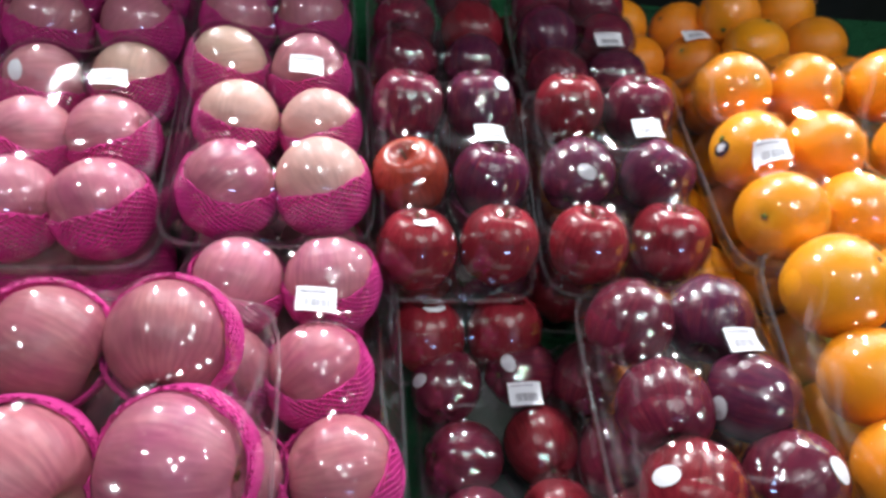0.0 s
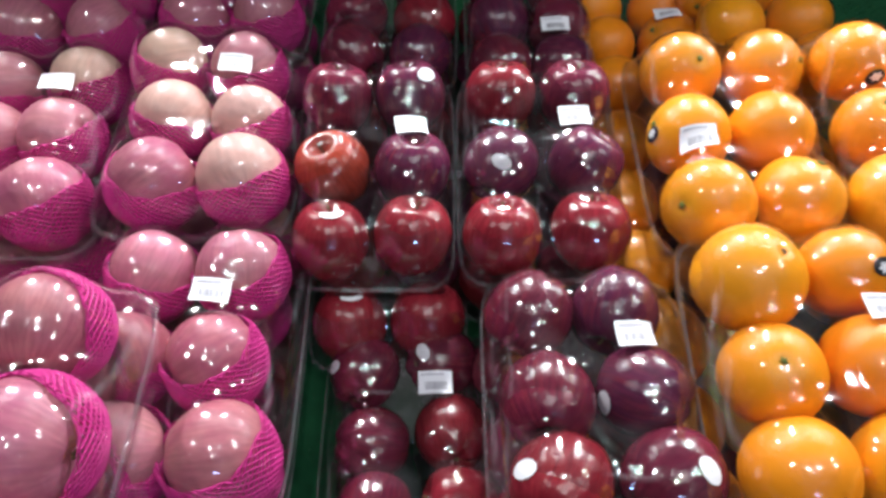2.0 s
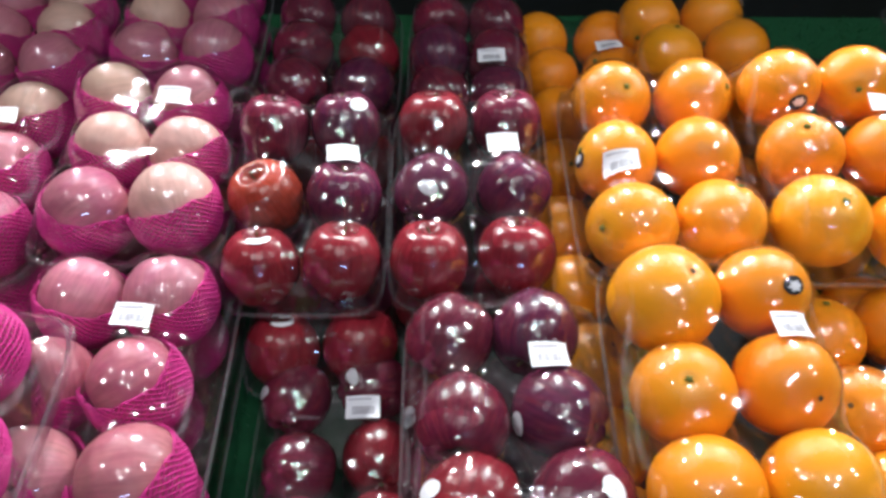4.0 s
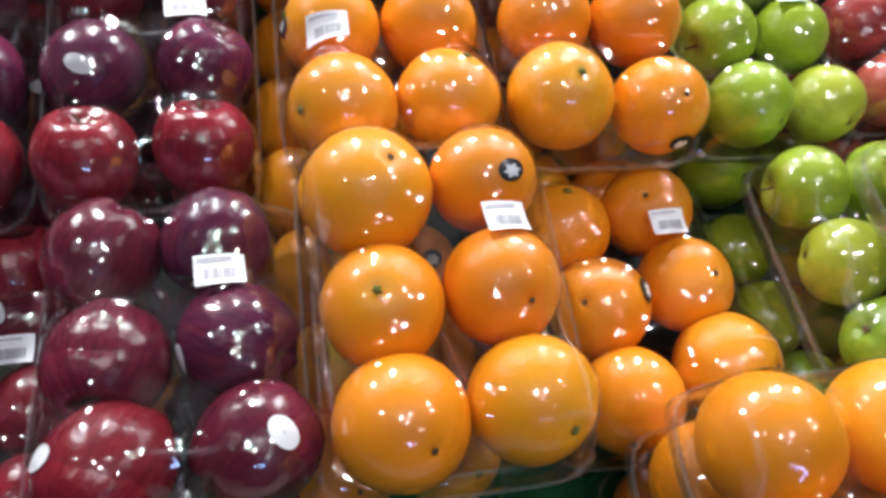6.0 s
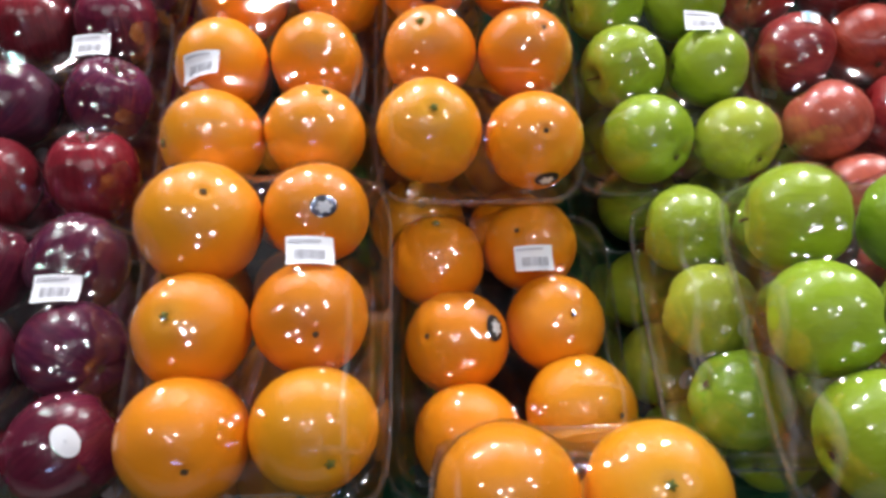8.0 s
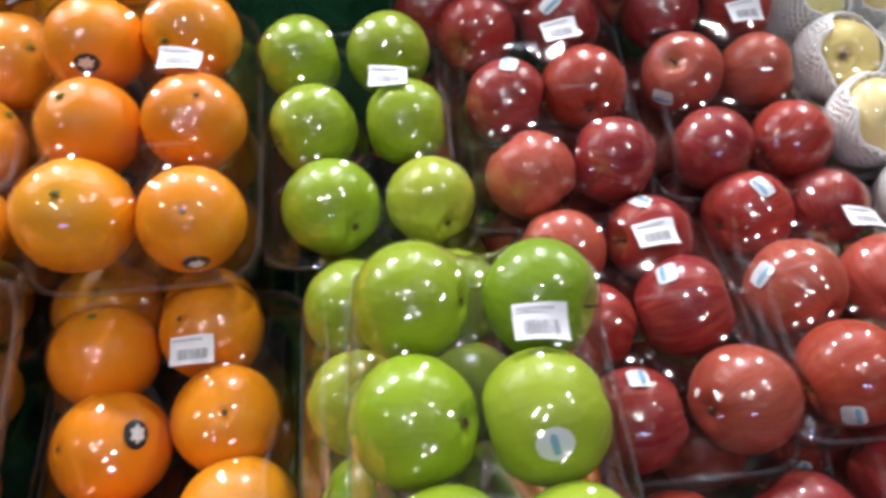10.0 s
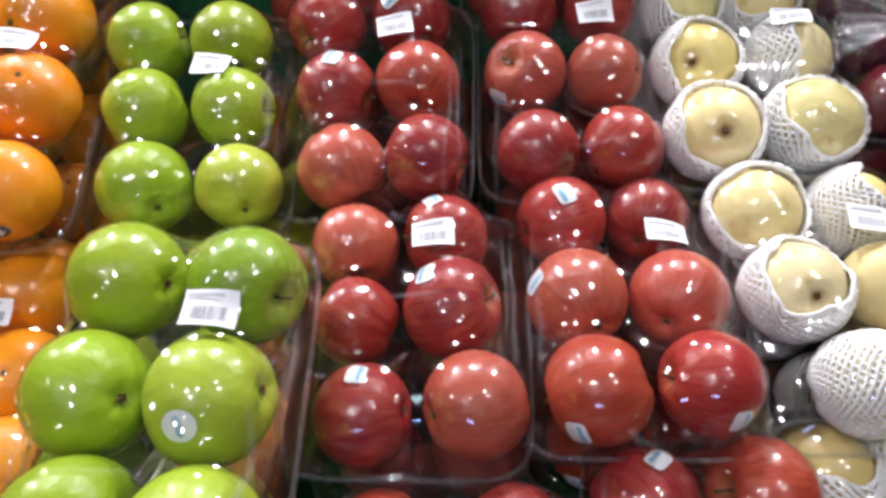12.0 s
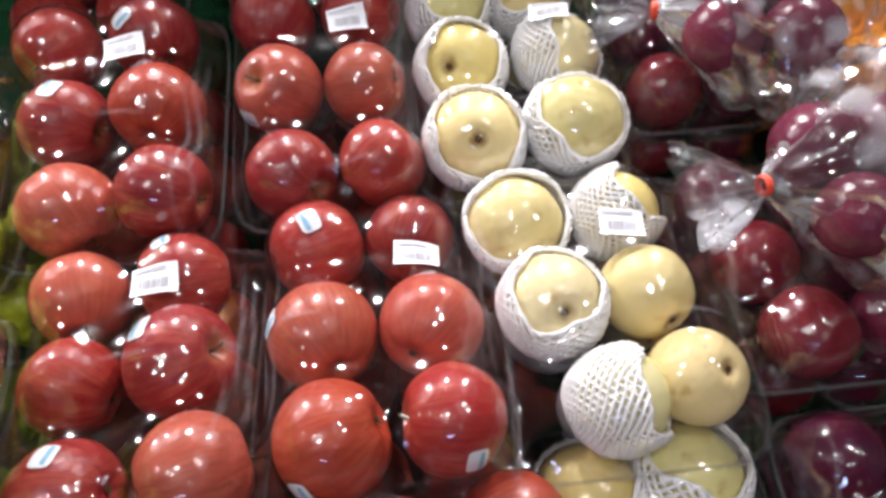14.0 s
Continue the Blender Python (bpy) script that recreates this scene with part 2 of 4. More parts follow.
# ---- mesh helpers ----
def mesh_of(name, verts, faces, mat, smooth=True):
    me = bpy.data.meshes.new(name)
    me.from_pydata([tuple(v) for v in verts], [], faces)
    me.update()
    if smooth:
        me.polygons.foreach_set("use_smooth", [True] * len(me.polygons))
    me.materials.append(mat)
    return me


def part(name, data, parent, m=None, label=""):
    ob = new(name, data)
    ob.parent = parent
    if m is not None:
        ob.matrix_basis = m
    if label:
        ob["label"] = label
    return ob


def box(name, x0, x1, y0, y1, z0, z1, mat, m=None, bevel=0.004):
    bm = bmesh.new()
    bmesh.ops.create_cube(bm, size=1, matrix=Matrix.LocRotScale(((x0 + x1) / 2, (y0 + y1) / 2, (z0 + z1) / 2), None, (x1 - x0, y1 - y0, z1 - z0)))
    if bevel:
        bmesh.ops.bevel(bm, geom=bm.edges[:], offset=bevel, segments=2, affect="EDGES")
    me = bpy.data.meshes.new(name)
    bm.to_mesh(me)
    bm.free()
    me.materials.append(mat)
    ob = new(name, me)
    if m is not None:
        ob.matrix_basis = m
    return ob


def tube(points, radii, sides=6):
    """Vertices and faces of a closed tube along points."""
    verts, faces = [], []
    for i, p in enumerate(points):
        a = Vector(points[min(i + 1, len(points) - 1)]) - Vector(points[max(i - 1, 0)])
        q = a.to_track_quat("Z", "Y")
        for k in range(sides):
            t = 2 * math.pi * k / sides
            verts.append(Vector(p) + q @ Vector((math.cos(t) * radii[i], math.sin(t) * radii[i], 0)))
    for i in range(len(points) - 1):
        for k in range(sides):
            j = (k + 1) % sides
            faces.append((i * sides + k, i * sides + j, (i + 1) * sides + j, (i + 1) * sides + k))
    faces.append(tuple(range(sides))[::-1])
    faces.append(tuple((len(points) - 1) * sides + k for k in range(sides)))
    return verts, faces


# ---- fruit shapes, of radius 1, stem end up ----
def radius_of(kind, seed, d):
    d = Vector(d).normalized()
    th = math.acos(max(-1, min(1, d.z)))
    ph = math.atan2(d.y, d.x)
    lump = 0.035 * noise.noise(d * 1.1 + Vector((seed * 7.3, 1.7, 0)))
    if kind in ("pink", "gala", "green"):
        r = 1.0 - 0.34 * math.exp(-(th / 0.30) ** 2) - 0.22 * math.exp(-((math.pi - th) / 0.26) ** 2)
        r *= 1 - 0.03 * abs(d.z) ** 2 + 0.03 * math.cos(th)
        r *= 1 + 0.012 * math.cos(5 * ph) * max(0, -d.z)
    elif kind == "dark":
        r = 1.0 - 0.36 * math.exp(-(th / 0.30) ** 2) - 0.24 * math.exp(-((math.pi - th) / 0.28) ** 2)
        r *= 1 + 0.07 * abs(d.z) ** 2 + 0.07 * math.cos(th)
        r *= 1 + 0.045 * math.cos(5 * ph) * max(0, -d.z) ** 1.5
    elif kind == "orange":
        r = 1.0 - 0.05 * math.exp(-(th / 0.16) ** 2) - 0.05 * math.exp(-((math.pi - th) / 0.10) ** 2)
        r *= 1 - 0.04 * d.z * d.z
    elif kind == "pear":
        r = 1.0 - 0.16 * math.exp(-(th / 0.2) ** 2) - 0.20 * math.exp(-((math.pi - th) / 0.2) ** 2)
        r *= 1 + 0.04 * math.cos(th)
        lump *= 1.4
    else:
        r = 1.0 - 0.10 * math.exp(-(th / 0.2) ** 2)
        r *= 1 - 0.03 * math.exp(-(math.sin(ph) ** 2) / 0.02) * (1 - d.z * d.z)
    return r + lump


def fruit_mesh(kind, seed, nu=40, nv=26):
    verts = [Vector((0, 0, radius_of(kind, seed, (0, 0, 1))))]
    for i in range(1, nv):
        x = i / nv
        th = math.pi * (x - 0.09 * math.sin(2 * math.pi * x))
        for k in range(nu):
            ph = 2 * math.pi * k / nu
            d = Vector((math.sin(th) * math.cos(ph), math.sin(th) * math.sin(ph), math.cos(th)))
            verts.append(d * radius_of(kind, seed, d))
    verts.append(Vector((0, 0, -radius_of(kind, seed, (0, 0, -1)))))
    faces = [(0, 1 + k, 1 + (k + 1) % nu) for k in range(nu)]
    for i in range(nv - 2):
        a = 1 + i * nu
        faces += [(a + k, a + nu + k, a + nu + (k + 1) % nu, a + (k + 1) % nu) for k in range(nu)]
    a, end = 1 + (nv - 2) * nu, len(verts) - 1
    faces += [(a + k, end, a + (k + 1) % nu) for k in range(nu)]
    return mesh_of(kind + "_flesh", verts, faces, SKIN[kind])


VARIANTS = 4
FRUIT = {k: [fruit_mesh(k, s) for s in range(VARIANTS)] for k in SKIN}
FRUIT_NAME = {"pink": "pink_apple", "dark": "dark_red_apple", "gala": "red_apple", "orange": "orange", "green": "green_apple", "pear": "yellow_pear", "plum": "plum"}


def stem_mesh(kind):
    if kind == "orange":
        # a star-shaped green button in the peel's dimple
        verts, faces, n = [Vector((0, 0, 0.985))], [], 20
        for k in range(n):
            t = 2 * math.pi * k / n
            r = 0.06 * (1 + 0.35 * math.cos(5 * t))
            verts.append(Vector((r * math.cos(t), r * math.sin(t), 0.962)))
        for k in range(n):
            t = 2 * math.pi * k / n
            r = 0.068 * (1 + 0.35 * math.cos(5 * t))
            verts.append(Vector((r * math.cos(t), r * math.sin(t), 0.93)))
        faces = [(0, 1 + k, 1 + (k + 1) % n) for k in range(n)]
        faces += [(1 + k, 1 + n + k, 1 + n + (k + 1) % n, 1 + (k + 1) % n) for k in range(n)]
        return mesh_of("stem", verts, faces, BUTTON)
    pts = [(0, 0, 0.60), (0.01, 0, 0.74), (0.04, 0.01, 0.88), (0.10, 0.02, 0.99)]
    v, f = tube(pts, [0.035, 0.028, 0.026, 0.036], 6)
    return mesh_of("stem", v, f, STEM)


def calyx_mesh(kind):
    """The dried blossom end: five small curled sepals."""
    verts, faces = [], []
    base = -0.80 if kind != "pear" else -0.83
    for k in range(5):
        t = 2 * math.pi * k / 5
        c, s = math.cos(t), math.sin(t)
        i = len(verts)
        for rr, w, z in ((0.02, 0.025, base + 0.02), (0.05, 0.03, base - 0.02), (0.085, 0.008, base - 0.015)):
            verts += [Vector((c * rr - s * w, s * rr + c * w, z)), Vector((c * rr + s * w, s * rr - c * w, z))]
            verts += [Vector((c * rr - s * w, s * rr + c * w, z - 0.02)), Vector((c * rr + s * w, s * rr - c * w, z - 0.02))]
        for j in (0, 4):
            faces += [(i + j, i + j + 1, i + j + 5, i + j + 4), (i + j + 2, i + j + 6, i + j + 7, i + j + 3),
                      (i + j, i + j + 4, i + j + 6, i + j + 2), (i + j + 1, i + j + 3, i + j + 7, i + j + 5)]
    return mesh_of("calyx", verts, faces, STEM)


def navel_mesh():
    """The small brown scar at an orange's blossom end."""
    n, verts, faces = 14, [Vector((0, 0, -0.952))], []
    for rr, z in ((0.022, -0.962), (0.045, -0.964), (0.055, -0.955)):
        for k in range(n):
            t = 2 * math.pi * k / n
            verts.append(Vector((rr * math.cos(t), rr * math.sin(t), z)))
    faces = [(0, 1 + (k + 1) % n, 1 + k) for k in range(n)]
    for i in range(2):
        faces += [(1 + i * n + k, 1 + i * n + (k + 1) % n, 1 + i * n + n + (k + 1) % n, 1 + i * n + n + k) for k in range(n)]
    return mesh_of("navel", verts, faces, STEM)


NAVEL = navel_mesh()
STEMS = {k: stem_mesh(k) for k in ("orange", "apple")}
CALYX = {k: calyx_mesh(k) for k in ("pear", "apple")}


def rim_wave(ph, seed, loose=1.0):
    return loose * (0.06 * math.sin(2 * ph + seed) + 0.03 * math.sin(5 * ph + 2 * seed)) + 0.015 * math.sin(13 * ph)


def net_mesh(kind, seed, opening, strands, width, mat, bulk=0.0, loft=0.022):
    """A foam net sock of crossing strands drawn over a fruit from below, with a rolled rim round its opening."""
    verts, faces = [], []
    steps, loose = 20, (2.2 if kind == "pear" else 1.0)
    for sign in (-1, 1):
        for n in range(strands):
            row = []
            for i in range(steps + 1):
                ph = 2 * math.pi * n / strands + sign * 1.5 * (2.95 - opening) * i / steps
                start = opening + rim_wave(ph, seed, loose)
                th = start + (2.95 - start) * i / steps
                wob = loft * 0.7 * noise.noise(Vector((ph * 2, th * 3, seed)))
                d = Vector((math.sin(th) * math.cos(ph), math.sin(th) * math.sin(ph), math.cos(th)))
                p = d * (radius_of(kind, seed, d) + loft * (1.0 + 0.9 * math.exp(-(i / 2.5) ** 2)) + bulk * max(0.0, th - 1.45) + wob + (0.012 if sign > 0 else 0))
                side = d.cross(Vector((0, 0, 1))).normalized() * width * max(0.35, math.sin(th))
                row.append((p - side, p + d * loft, p + side, p - d * loft * 0.6))
            b = len(verts)
            for q in row:
                verts += q
            for i in range(steps):
                for k in range(4):
                    j = (k + 1) % 4
                    faces.append((b + i * 4 + k, b + i * 4 + j, b + i * 4 + 4 + j, b + i * 4 + 4 + k))
    # rim
    pts, rad = [], []
    for k in range(49):
        ph = 2 * math.pi * k / 48
        th = opening + rim_wave(ph, seed, loose)
        d = Vector((math.sin(th) * math.cos(ph), math.sin(th) * math.sin(ph), math.cos(th)))
        pts.append(d * (radius_of(kind, seed, d) + loft * 1.3))
        rad.append((0.048 if kind == "pear" else 0.016) + 0.012 * math.sin(13 * ph + 2 * math.sin(3 * ph)))
    b = len(verts)
    v, f = tube(pts, rad, 6)
    verts += v
    faces += [tuple(b + i for i in q) for q in f]
    return mesh_of("foam_net", verts, faces, mat)


NETS = {("pink", s): net_mesh("pink", s, 1.22 + 0.12 * s, 36, 0.043, PINKNET, 0.18, 0.030) for s in range(2)}
NETS.update({("pear", s): net_mesh("pear", s, 0.98 + 0.14 * s, 26, 0.070, WHITENET, 0.03, 0.048) for s in range(2)})


def sticker(fruit, kind, seed, direction, style):
    """A small paper sticker lying on a fruit's skin; direction is in the fruit's own frame."""
    d = Vector(direction).normalized()
    q = d.to_track_quat("Z", "Y")

    def patch(name, half_x, half_y, lift, mat, square=False, hole=0.0, off=0.0, star=0.0):
        verts, faces, n, rings = [], [], 24, 4
        for i in range(rings + 1):
            s = hole + (1 - hole) * i / rings
            for k in range(n):
                t = 2 * math.pi * k / n
                c, sn = math.cos(t), math.sin(t)
                if square:
                    m_ = (abs(c) ** 5 + abs(sn) ** 5) ** 0.2
                    c, sn = c / m_, sn / m_
                g = 1 + star * math.cos(6 * t)
                p = (q @ Vector((c * half_x * s * g, sn * half_y * s * g + off, 1))).normalized()
                verts.append(p * (radius_of(kind, seed, p) + lift))
        for i in range(rings):
            for k in range(n):
                j = (k + 1) % n
                faces.append((i * n + k, i * n + j, i * n + n + j, i * n + n + k))
        if not hole:
            faces.append(tuple(range(n)))
        return mesh_of(name, verts, faces, mat)

    if style == "oval":
        s = part("sticker", patch("sticker", 0.28, 0.19, 0.025, STICK), fruit, None, "white oval paper sticker")
    elif style == "black":
        s = part("sticker", patch("sticker", 0.25, 0.20, 0.022, BLACK), fruit, None, "black and white oval sticker")
        part("sticker_print", patch("sticker_print", 0.135, 0.105, 0.034, STICK, False, 0.0, 0.02, 0.26), s)
    elif style == "square":
        s = part("sticker", patch("sticker", 0.26, 0.20, 0.025, STICK, True), fruit, None, "white and blue square sticker")
        part("sticker_print", patch("sticker_print", 0.21, 0.045, 0.037, BLUE, True, 0.0, -0.07), s)
    else:
        s = part("sticker", patch("sticker", 0.24, 0.27, 0.022, STICK), fruit, None, "white and blue oval sticker")
        part("sticker_print", patch("sticker_print", 0.15, 0.05, 0.034, BLUE, True), s)
    return s


# ---- packs ----
def drape(fruits, hx, hy, rim, nx, ny):
    """Heights of a film stretched over round fruits and held at the tray's rim."""
    s, t = np.meshgrid(np.linspace(-1, 1, nx), np.linspace(-1, 1, ny), indexing="ij")
    x = s * hx * (1 - 0.07 * np.abs(t) ** 7)
    y = t * hy * (1 - 0.06 * np.abs(s) ** 7)
    floor = np.full_like(x, rim)
    for fx, fy, fz, r in fruits:
        rr = r * 1.03
        d2 = rr * rr - (x - fx) ** 2 - (y - fy) ** 2
        floor = np.maximum(floor, np.where(d2 > 0, fz + np.sqrt(np.maximum(d2, 0)), rim))
    edge = np.zeros_like(x, bool)
    edge[0], edge[-1], edge[:, 0], edge[:, -1] = True, True, True, True
    h = floor.copy()
    h[edge] = rim
    for _ in range(170):
        a = h.copy()
        a[1:-1, 1:-1] = 0.25 * (h[:-2, 1:-1] + h[2:, 1:-1] + h[1:-1, :-2] + h[1:-1, 2:])
        h = np.maximum(a, np.where(edge, rim, floor))
        h[edge] = rim
    return x, y, h


def finer(g):
    """A grid of twice the fineness, smoothed once."""
    a = np.zeros((g.shape[0] * 2 - 1, g.shape[1]))
    a[::2], a[1::2] = g, (g[1:] + g[:-1]) / 2
    b = np.zeros((a.shape[0], g.shape[1] * 2 - 1))
    b[:, ::2], b[:, 1::2] = a, (a[:, 1:] + a[:, :-1]) / 2
    c = b.copy()
    c[1:-1, 1:-1] = 0.5 * b[1:-1, 1:-1] + 0.125 * (b[:-2, 1:-1] + b[2:, 1:-1] + b[1:-1, :-2] + b[1:-1, 2:])
    return c


def tray_mesh(hx, hy):
    """A thin-walled clear tray with rounded corners, ribbed sides and a rolled lip."""
    n = 64
    prof = [(0.80, 0.0012), (0.90, 0.0005), (0.955, 0.001), (0.972, 0.006), (0.985, 0.019), (1.0, 0.0235), (1.025, 0.0235), (1.03, 0.0205)]
    verts, faces = [], []
    for f, z in prof:
        for k in range(n):
            t = 2 * math.pi * k / n
            c, s = math.cos(t), math.sin(t)
            m_ = (abs(c) ** 7 + abs(s) ** 7) ** (1 / 7)
            rib = 0.0006 * math.cos(k * math.pi) if 0.004 < z < 0.02 else 0
            verts.append((c / m_ * (hx - (1 - f) * 0.08 + rib), s / m_ * (hy - (1 - f) * 0.08 + rib), z))
    for i in range(len(prof) - 1):
        for k in range(n):
            j = (k + 1) % n
            faces.append((i * n + k, i * n + j, i * n + n + j, i * n + n + k))
    faces.append(tuple(range(n)))
    me = mesh_of("tray", verts, faces, TRAY)
    # The lip is made milky, painting in the bright lines its edge reflects.
    painted_glint = [1.0 if z > 0.019 else 0.0 for _, _, z in verts]
    me.attributes.new("fold", "FLOAT", "POINT").data.foreach_set("value", painted_glint)
    return me


PACK_LABEL = {
    "pink": "film-wrapped clear tray of pink apples in magenta foam nets",
    "dark": "film-wrapped clear tray of six dark red apples",
    "gala": "film-wrapped clear tray of six streaked red apples",
    "orange": "film-wrapped clear tray of six bright oranges",
    "green": "film-wrapped clear tray of six green apples",
    "pear": "film-wrapped clear tray of yellow pears in white foam nets",
    "plum": "film-wrapped clear tray of dark red plums",
}
PRICED_LABEL = {
    "pink": "film-wrapped tray of pink apples in magenta nets, price label on top",
    "dark": "film-wrapped tray of six dark red apples, price label on top",
    "gala": "film-wrapped tray of six streaked red apples, price label on top",
    "orange": "film-wrapped tray of six bright oranges, price label on top",
    "green": "film-wrapped tray of six green apples, price label on top",
    "pear": "film-wrapped tray of yellow pears in white nets, price label on top",
}
PACK_CATEGORY = {"pink": "apple pack", "dark": "apple pack", "gala": "apple pack", "orange": "orange pack", "green": "apple pack", "pear": "pear pack", "plum": "plum pack"}


def rotation_to(axis, spin):
    return (Vector(axis).normalized().to_track_quat("Z", "Y").to_matrix() @ Matrix.Rotation(spin, 3, "Z")).to_4x4()


def fruit_pack(kind, w, rise, fruits, tones="", label=None, axes=None, stickers=None, nets=None, yaw=0.0, roll=0.0, seed=0):
    """One wrapped tray. fruits: (u, v, diameter) on the display; w: height of their centres; rise: their climb along v;
    label: (u, v, turn) of the price label; axes: {number: stem direction}; stickers: {number: (direction, style)}; nets: {number: direction of the opening}."""
    lr = random.Random(seed * 31 + len(kind))
    axes, stickers, nets = axes or {}, stickers or {}, nets or {}
    cu = (min(f[0] for f in fruits) + max(f[0] for f in fruits)) / 2
    cv = (min(f[1] for f in fruits) + max(f[1] for f in fruits)) / 2
    mid = sum(f[2] for f in fruits) / len(fruits) / 2
    tip = math.degrees(math.atan(rise))
    base = DECK @ pose(cu, cv, w, tip, roll, yaw) @ pose(0, 0, -mid - 0.004)
    flat = (pose(cu, cv, 0, 0, 0, yaw)).inverted()
    pack = new("wrapped_fruit_tray")
    pack.empty_display_size = 0.05
    pack.matrix_basis = base
    tagged(pack, PRICED_LABEL[kind] if label else PACK_LABEL[kind], PACK_CATEGORY[kind], "wrapped fruit trays on the display")
    local = []
    for i, (u, v, d) in enumerate(fruits):
        p = flat @ Vector((u, v, 0))
        r = d / 2
        z = 0.004 + mid + (r - mid) * 0.5
        local.append((p.x, p.y / math.cos(math.radians(tip)), z, r))
        ax = axes.get(i)
        if ax is None:
            a = lr.uniform(0, 2 * math.pi)
            ax = (math.cos(a), math.sin(a), lr.uniform(-0.5, 0.3) if kind != "orange" else lr.uniform(-1, 1))
        variant = lr.randrange(2 if i in nets or kind in ("pink", "pear") else VARIANTS)
        rot = rotation_to(ax, lr.uniform(0, 6.28))
        ob = part(FRUIT_NAME[kind], FRUIT[kind][variant], pack, Matrix.Translation(local[-1][:3]) @ rot @ Matrix.Diagonal((r, r, r, 1)))
        tone = tones[i] if i < len(tones) else lr.choice("mmmld")
        c = TONE[kind][tone]
        g = lr.uniform(0.88, 1.12)
        ob.color = (c[0] * g, c[1] * g * lr.uniform(0.9, 1.1), c[2] * g, 1)
        part("stem", STEMS["orange" if kind == "orange" else "apple"], ob)
        if kind == "orange":
            part("navel", NAVEL, ob)
        elif kind != "plum":
            part("calyx", CALYX["pear" if kind == "pear" else "apple"], ob)
        if i in stickers:
            d_, style = stickers[i]
            sticker(ob, kind, variant, rot.to_3x3().inverted() @ Vector(d_), style)
        if i in nets:
            part("foam_net", NETS[(kind, variant)], pack, Matrix.Translation(local[-1][:3]) @ rotation_to(nets[i], lr.uniform(0, 6.28)) @ Matrix.Diagonal((r, r, r, 1)),
                 "magenta foam net" if kind == "pink" else "white foam net")
    extra = 0.006 if nets else 0.0
    hx = max(abs(p[0]) + p[3] for p in local) + 0.002 + extra
    hy = max(abs(p[1]) + p[3] for p in local) + 0.002 + extra
    part("tray", tray_mesh(hx, hy), pack, None, "clear ribbed plastic tray")
    nx, ny = 44, 62
    x, y, h = (finer(g) for g in drape([(a, b, c, r + extra * 0.6) for a, b, c, r in local], hx, hy, 0.024, nx, ny))
    nx, ny = x.shape
    off = lr.uniform(0, 50)
    # folds where the film is pulled down along the pack's sides, and a few shorter ones across it
    fold = np.zeros_like(x)
    for n in range(5):
        along = n < 4
        s0 = (lr.choice((-1, 1)) * lr.uniform(0.72, 0.97) if along else lr.uniform(-0.9, 0.9)) * (hx if along else hy)
        lean, sway, ph = lr.uniform(-0.06, 0.06), lr.uniform(0.0005, 0.002), lr.uniform(0, 6.28)
        p, q, half = (x, y, hy) if along else (y, x, hx)
        mid_q, reach = lr.uniform(-0.7, 0.7) * half, lr.uniform(0.15, 0.6 if along else 0.25) * half
        across = p - s0 - lean * q - sway * np.sin(q * 60 + ph)
        fold = np.maximum(fold, np.exp(-(across / 0.0013) ** 2) * np.exp(-((q - mid_q) / reach) ** 4) * lr.uniform(0.4, 1.0))
    h = h + fold * 0.0010
    verts = []
    for i in range(nx):
        for j in range(ny):
            e = max(abs(2 * i / (nx - 1) - 1), abs(2 * j / (ny - 1) - 1)) ** 6
            f = noise.noise(Vector((x[i, j] * 60 + off, y[i, j] * 60, 0))) * 0.00012 + noise.noise(Vector((x[i, j] * 230, y[i, j] * 230, off))) * 0.0008 * e
            verts.append((x[i, j], y[i, j], h[i, j] + 0.001 + f))
    faces = [(i * ny + j, (i + 1) * ny + j, (i + 1) * ny + j + 1, i * ny + j + 1) for i in range(nx - 1) for j in range(ny - 1)]
    # the film's edge is drawn over the lip and under the tray
    ring = [(i, 0) for i in range(nx)] + [(nx - 1, j) for j in range(1, ny)] + [(i, ny - 1) for i in range(nx - 2, -1, -1)] + [(0, j) for j in range(ny - 2, 0, -1)]
    start, n = len(verts), len(ring)
    for grow, z in ((1.012, 0.018), (0.992, 0.006)):
        for i, j in ring:
            verts.append((x[i, j] * grow, y[i, j] * grow, z))
    prev = [i * ny + j for i, j in ring]
    for k in range(2):
        cur = [start + k * n + q for q in range(n)]
        faces += [(prev[q], cur[q], cur[(q + 1) % n], prev[(q + 1) % n]) for q in range(n)]
        prev = cur
    film = mesh_of("film", verts, faces, SLACK if kind in ("dark", "plum") else FILM)
    doubled = np.full(len(verts), 0.18)
    doubled[:nx * ny] = fold.ravel()
    film.attributes.new("fold", "FLOAT", "POINT").data.foreach_set("value", doubled)
    part("film", film, pack, None, "clear cling film stretched over the fruit")

